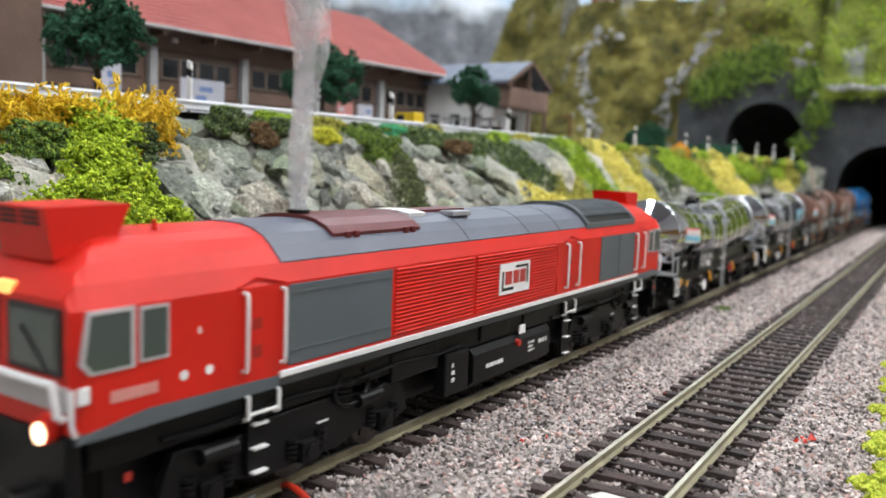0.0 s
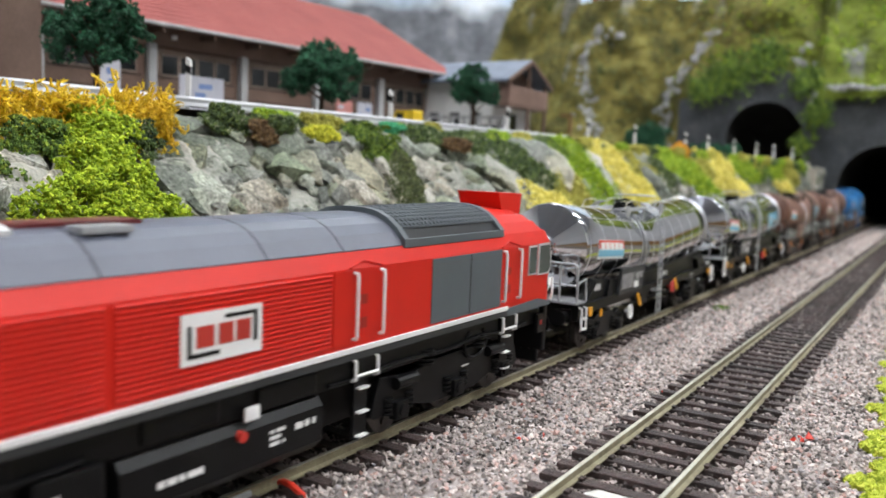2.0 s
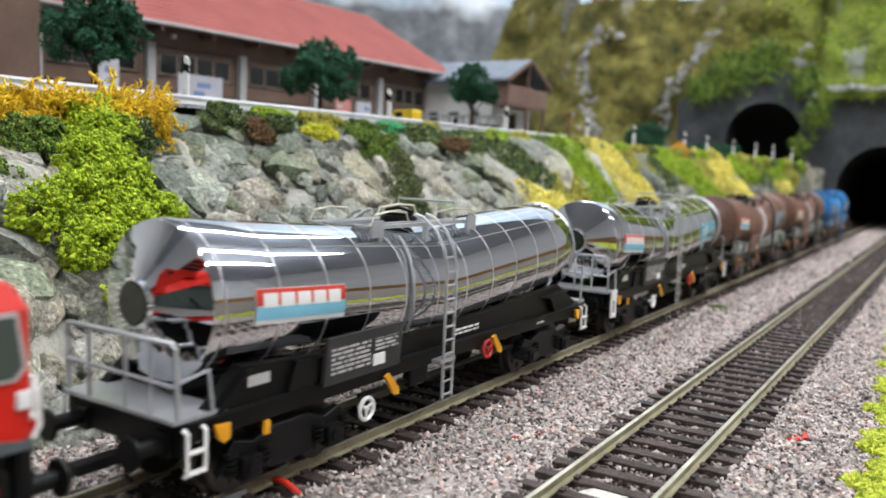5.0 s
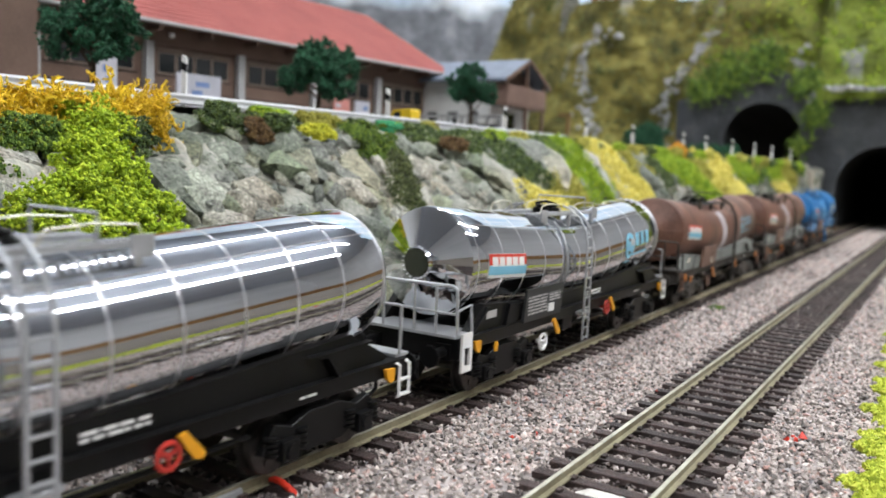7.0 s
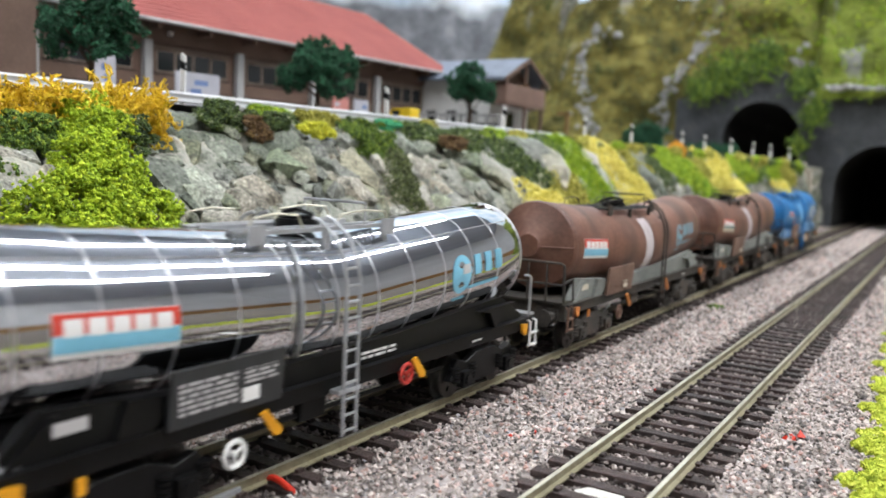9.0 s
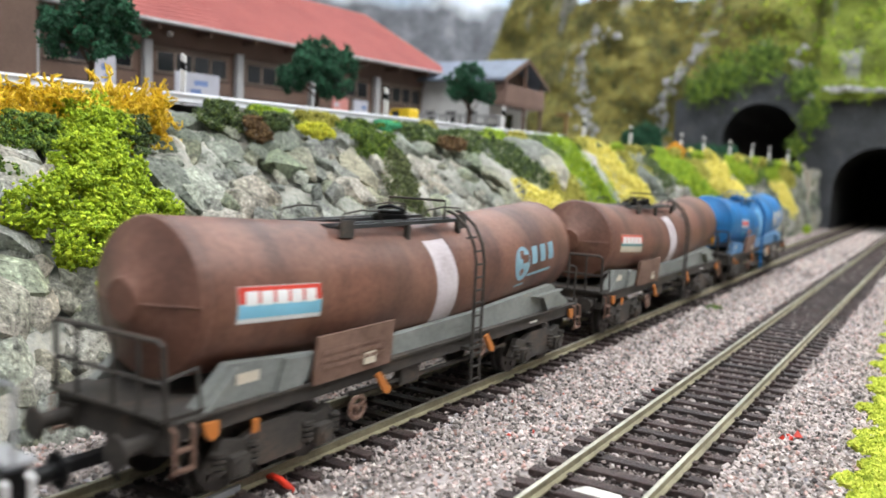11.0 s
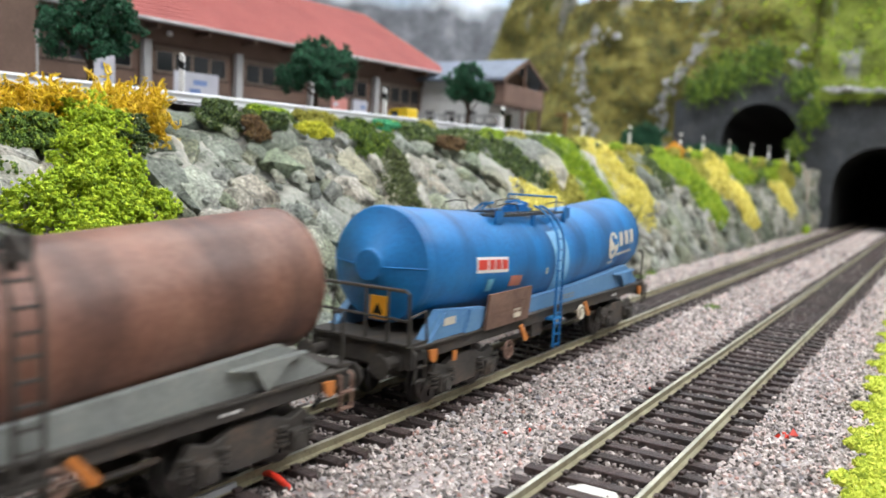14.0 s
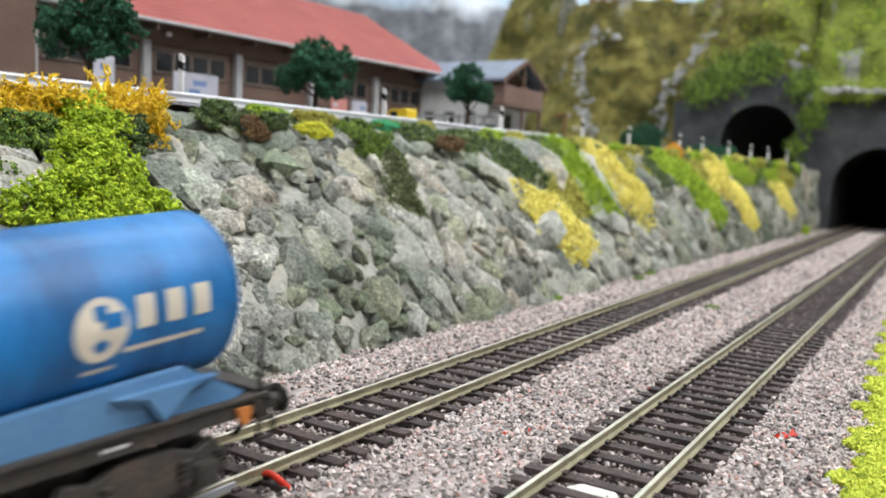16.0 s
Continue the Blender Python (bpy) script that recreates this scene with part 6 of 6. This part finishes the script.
def mountain():
    xs = np.linspace(-760, 260, 110)
    nv = 52
    v = []
    for x in xs:
        for j in range(nv):
            z = mountain_foot(x) + (mountain_top(x) - mountain_foot(x)) * j / (nv - 1)
            v.append((x, mountain_y(x, z), z + 3 * noise.noise((x * .04, z * .04, 1))))
    f = [(i * nv + j, (i + 1) * nv + j, (i + 1) * nv + j + 1, i * nv + j + 1) for i in range(len(xs) - 1) for j in range(nv - 1)]
    ob = tagged(lump("mountain", v, f, MOSS, smooth=True), "steep mossy olive and lime green mountain with grey rock streaks", "mountain", kind="structure")
    rng = np.random.default_rng(71)
    pick = rng.choice(len(v), 5200)
    c = np.array(v)[pick] + rng.normal(0, 4, (5200, 3))
    c = c[c[:, 1] < 1400]
    half = c[:, 0] > -150 + rng.normal(0, 60, len(c))
    for name, sel, leaf in (("mountain_grass", half, "lgreen"), ("mountain_moss", ~half, "olive")):
        vv, ff = crumbs(rng, c[sel], rng.uniform(1.2, 3.0, int(sel.sum())))
        tagged(lump(name, vv, ff, LEAF[leaf]), "tufts of dry grass and moss on the mountain side", "grass", kind="stuff")
    # flat shelf with the mountain road
    sh = part("mountain_shelf", box(-420, -150, 1184, 1600, 284, 298), PLASTER)
    tagged(sh, "flat grey road shelf on top of the mountain", "ground", kind="structure")
    return ob


mountain()


def rock_ribs():
    """Pale rock ribs that break through the moss in slanting lines."""
    pr = random.Random(91)
    shapes = []
    for k in range(8):
        me = stone_mesh(400 + k, .7)
        shapes.append((np.array([v.co[:] for v in me.vertices]) * 1000, [tuple(p.vertices) for p in me.polygons]))
        bpy.data.meshes.remove(me)
    verts, faces, base = [], [], 0
    ribs = ([(-186, 240), (-210, 212), (-240, 176), (-246, 140), (-244, 104)], [(-352, 262), (-372, 220), (-366, 170), (-346, 130), (-330, 96)], [(-78, 212), (-66, 176), (-60, 142)], [(-330, 250), (-318, 238)], [(-120, 218), (-112, 206)])
    for rib, width, gap in zip(ribs, (7.5, 8.5, 7.5, 9, 8), (2.2, 2.8, 2.4, 3.6, 3)):
        for (xa, za), (xb, zb) in zip(rib, rib[1:]):
            n = max(2, int(math.hypot(xb - xa, zb - za) / gap))
            for i in range(n):
                x, z = xa + (xb - xa) * i / n + pr.gauss(0, width * .7), za + (zb - za) * i / n + pr.gauss(0, width * .6)
                size = pr.uniform(.5, 1.0) * width
                turn = Matrix.Rotation(pr.uniform(1.0, 1.9), 3, "X") @ Matrix.Rotation(pr.uniform(0, 6.28), 3, "Z")
                v, f = shapes[pr.randrange(8)]
                v = v * np.array((size, size * .8, size * .8))
                verts.append(v @ np.array(turn).T + np.array((x, mountain_y(x, z) + size * .2, z)))
                faces += [tuple(i2 + base for i2 in p) for p in f]
                base += len(v)
    return tagged(lump("rock_ribs", np.concatenate(verts), faces, CAPROCK), "pale grey rock ribs breaking through the mountain moss", "rocks", kind="stuff")


rock_ribs()


def moss_patches():
    """Hanging moss and grass tufts on the mountain, too many to count."""
    rng = np.random.default_rng(44)
    pts, size = [], []
    for x, z, r, n in ((-150, 185, 26, 900), (-110, 200, 22, 700), (-180, 165, 18, 500), (-60, 170, 16, 500), (-45, 130, 14, 400), (-60, 95, 10, 250)):
        d = rng.normal(0, 1, (n, 2)) * r * .55
        px, pz = x + d[:, 0], z + d[:, 1]
        py = 1066 + .42 * np.maximum(0, pz - 150) - 14 + rng.uniform(-8, 4, n)
        pts.append(np.stack([px, py, pz], 1))
        size.append(rng.uniform(1.2, 2.8, n))
    v, f = crumbs(rng, np.concatenate(pts), np.concatenate(size))
    return tagged(lump("hanging_moss", v, f, LEAF["green"]), "green moss tufts hanging over the tunnel portal", "moss", kind="stuff")


moss_patches()


def portal(name, outline_top, x0, x1, zb, cx, half, spring, y, words):
    t = thing(name, words, "tunnel portal", kind="structure")
    arch = [(cx + half * math.cos(a), spring + half * math.sin(a)) for a in np.linspace(math.pi, 0, 25)]
    out = [(x0, zb), (cx - half, zb)] + arch + [(cx + half, zb), (x1, zb)] + outline_top
    part("masonry_face", prism(out, y, y + 9), PORTAL, t)
    k = 19
    for i in range(k):
        a0, a1 = math.pi * (1 - i / k) - .012, math.pi * (1 - (i + 1) / k) + .012
        q = [(cx + r * math.cos(a), spring + r * math.sin(a)) for r, a in ((half - .5, a0), (half + 7, a0), (half + 7, a1), (half - .5, a1))]
        part("arch_stone", prism(q, y - 1.6, y + 2), PORTAL, t)
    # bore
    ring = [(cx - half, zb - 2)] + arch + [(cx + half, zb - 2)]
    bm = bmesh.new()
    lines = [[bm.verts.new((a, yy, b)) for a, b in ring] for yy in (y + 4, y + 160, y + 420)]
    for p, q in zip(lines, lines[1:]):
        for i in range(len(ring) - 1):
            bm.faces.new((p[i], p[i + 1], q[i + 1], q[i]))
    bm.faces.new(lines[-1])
    # one even near-black colour over the whole bore
    part("bore", bm, paint(name + "_bore_black", (0.012, 0.012, 0.012), .95), t)
    # courses of stone
    rng = random.Random(8)
    z = zb + 6
    while z < max(b for _, b in outline_top) - 8:
        x = x0 + 3 + rng.uniform(0, 6)
        while x < x1 - 9:
            w = rng.uniform(8, 14)
            if math.hypot(x + w / 2 - cx, max(0, z + 3 - spring)) > half + 13 and z + 6 < float(np.interp(x, sorted(a for a, _ in outline_top), [b for a, b in sorted(outline_top)])):
                part("masonry_block", box(x, x + w - .8, y - .9, y + .5, z, z + 6.2, .3), PORTAL, t)
            x += w
        z += 7
    return t


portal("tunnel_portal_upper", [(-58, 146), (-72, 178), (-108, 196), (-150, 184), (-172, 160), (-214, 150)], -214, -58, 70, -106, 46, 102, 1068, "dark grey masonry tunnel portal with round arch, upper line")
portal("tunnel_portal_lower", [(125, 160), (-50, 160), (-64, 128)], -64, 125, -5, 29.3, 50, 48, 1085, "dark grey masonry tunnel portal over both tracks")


def cap_stones():
    rng = random.Random(14)
    t = thing("portal_cap", "row of pale grey rocks on top of the lower portal", "rocks")
    for k in range(15):
        me = stone_mesh(60 + k, .7)
        me.materials[0] = CAPROCK
        ob = new("stone", me)
        ob.parent = t
        s = rng.uniform(6, 10)
        ob.matrix_local = mm(-36 + k * 11, 1068, 163 + rng.uniform(-2, 3), 0, 0, rng.uniform(0, 180)) @ Matrix.Diagonal((s, s * .8, s * .9, 1))


cap_stones()
tagged(part("retaining_wall", box(-56, -33, 992, 1002, -4, 66, .8), paint("cream_wall", (0.42, 0.37, 0.30), .85, size=12, bump=.3, fine=2)), "cream plastered retaining wall beside the tunnel portal", "wall", kind="structure")


def summit_house():
    t = thing("summit_house", "small red brick house with grey roof on the mountain", "house")
    t.matrix_world = mm(-372, 1222, 298, 0, 0, 10)
    part("wall", box(-30, 30, -20, 20, 0, 26), paint("brick_red", (.28, .10, .06), .85, size=5), t)
    part("roof", prism([(-34, 25), (34, 25), (0, 46)], -23, 23), paint("dark_roof", (.12, .12, .14), .7), t)
    for x in (-20, -4, 12):
        part("window", box(x, x + 8, -20.6, -19.8, 8, 19), WHITE, t)


summit_house()

# ---- small things on the ballast ----
REDWIRE = paint("red_wire", (0.62, 0.035, 0.015), 0.4)
wire = tagged(part("red_wire", tube([(9.3, 102.0, -1.5), (10.5, 101.7, -.9), (12.6, 101.4, -.95), (14.2, 101.4, -1.6), (14.9, 102.2, -2.7)], .62, 8), REDWIRE, smooth=True), "short bent red insulated wire at the rail", "wire")
tagged(part("rail_joiner", box(GAUGE - .95, GAUGE + .95, 84, 95, -1.9, -.55, .2), SILVER), "bright metal rail joiner on the near rail", "rail joiner")


def red_chips():
    rng = np.random.default_rng(2)
    c = np.array([(81.2, 192, -2.2), (79.8, 191, -2.3), (82.4, 194, -2.2), (80.5, 194, -2.4), (31, 152, -2.2), (34, 158, -2.3), (20, 175, -2.3), (44, 210, -2.2), (27, 190, -2.4)])
    v, f = crumbs(rng, c, rng.uniform(.6, 1.1, len(c)) * np.where(np.arange(len(c)) < 4, 1.0, .5))
    return tagged(lump("red_chips", v, f, REDWIRE), "scattered red plastic chips on the ballast", "chips", kind="stuff")


red_chips()


def plaster_spill():
    rng = random.Random(4)
    out = []
    for k in range(16):
        a = 2 * math.pi * k / 16
        out.append((58.5 + (5.2 + rng.uniform(-1, 1)) * math.cos(a), 134 + (7 + rng.uniform(-2, 2)) * math.sin(a)))
    bm = bmesh.new()
    lo = [bm.verts.new((x, y, -3.4)) for x, y in out]
    hi = [bm.verts.new((58.5 + (x - 58.5) * .85, 134 + (y - 134) * .85, -2.5)) for x, y in out]
    for k in range(16):
        bm.faces.new((lo[k], lo[(k + 1) % 16], hi[(k + 1) % 16], hi[k]))
    bm.faces.new(hi)
    m = blend("dried_glue", [(0.3, (0.42, 0.40, 0.36)), (0.7, (0.66, 0.64, 0.60))], 4, .8, .3, 1)
    return tagged(part("plaster_spill", bm, m), "pale dried plaster between the sleepers", "plaster", kind="stuff")


plaster_spill()


def green_tuft():
    rng = np.random.default_rng(6)
    for k, (x, y) in enumerate(((22.4, 362), (-34, 430), (-36, 455), (-38, 330))):
        v, f = crumbs(rng, blob_points(rng, 160, [(0, 0, .4, 3, 4, 1.2)]), rng.uniform(.4, .9, 160))
        ob = lump("grass_tuft", v, f, LEAF["green"])
        ob.matrix_world = mm(x, y, -2.8)
        tagged(ob, "small green grass tuft growing in the ballast", "grass tuft", group="tufts in the ballast")


green_tuft()


# ---- smoke ----
def smoke():
    m, nt, b = nodes_of("thin_smoke")
    b.inputs["Base Color"].default_value = (0.8, 0.8, 0.82, 1)
    b.inputs["Roughness"].default_value = 1.0
    nt.links.new(ramp(nt, noise_tex(nt, 5, 3), [(0.3, (0.10,) * 3), (0.7, (0.40,) * 3)]), b.inputs["Alpha"])
    t = thing("smoke_plume", "thin white smoke rising from the locomotive's exhaust", "smoke")
    rng = random.Random(9)
    for k in range(4):
        rows = []
        for j in range(22):
            u = j / 21
            z = 46 + 62 * u
            r = (1.7 + 1.6 * u + 13 * max(0, u - .4) ** 1.4) * (1 - .17 * k) * (1 + .22 * noise.noise((k * 3, u * 5, 1)))
            cx = 2.2 * u + 1.6 * noise.noise((u * 3, k * 1.3, 4))
            cy = 1.5 * math.sin(u * 5) * u + 2.4 * noise.noise((u * 2.6, k * 2.1, 8))
            rows.append([(cx + r * (1 + .25 * noise.noise((math.cos(a) * 1.5, u * 5, k))) * math.cos(a), cy + r * (1 + .25 * noise.noise((math.sin(a) * 1.5, u * 5, k + 3))) * math.sin(a), z) for a in [2 * math.pi * i / 20 for i in range(20)]])
        part("wisp", loft(rows, False), m, t, smooth=True)
    return t


plume = smoke()


def train_y(t):
    for (t0, y0), (t1, y1) in zip(TRAIN, TRAIN[1:]):
        if t <= t1:
            return y0 + (y1 - y0) * (t - t0) / (t1 - t0)
    return TRAIN[-1][1]


def motions():
    walk(loco, [(t, mm(0, y - 286.0, 0)) for t, y in TRAIN])
    walk(plume, [(t, mm(0, y - 286.0 + 56.5, 0)) for t, y in TRAIN])
    for k, w in enumerate(wagons):
        walk(w, [(t, mm(0, y + k * PITCH, 0)) for t, y in TRAIN])
    times = [k / 15 for k in range(241)]
    for ob, (x, y, z), r in WHEELSETS:
        walk(ob, [(t, mm(x, y, z, math.degrees(-(train_y(t) - 344) / r))) for t in times])


stones_on(BANK)
motions()
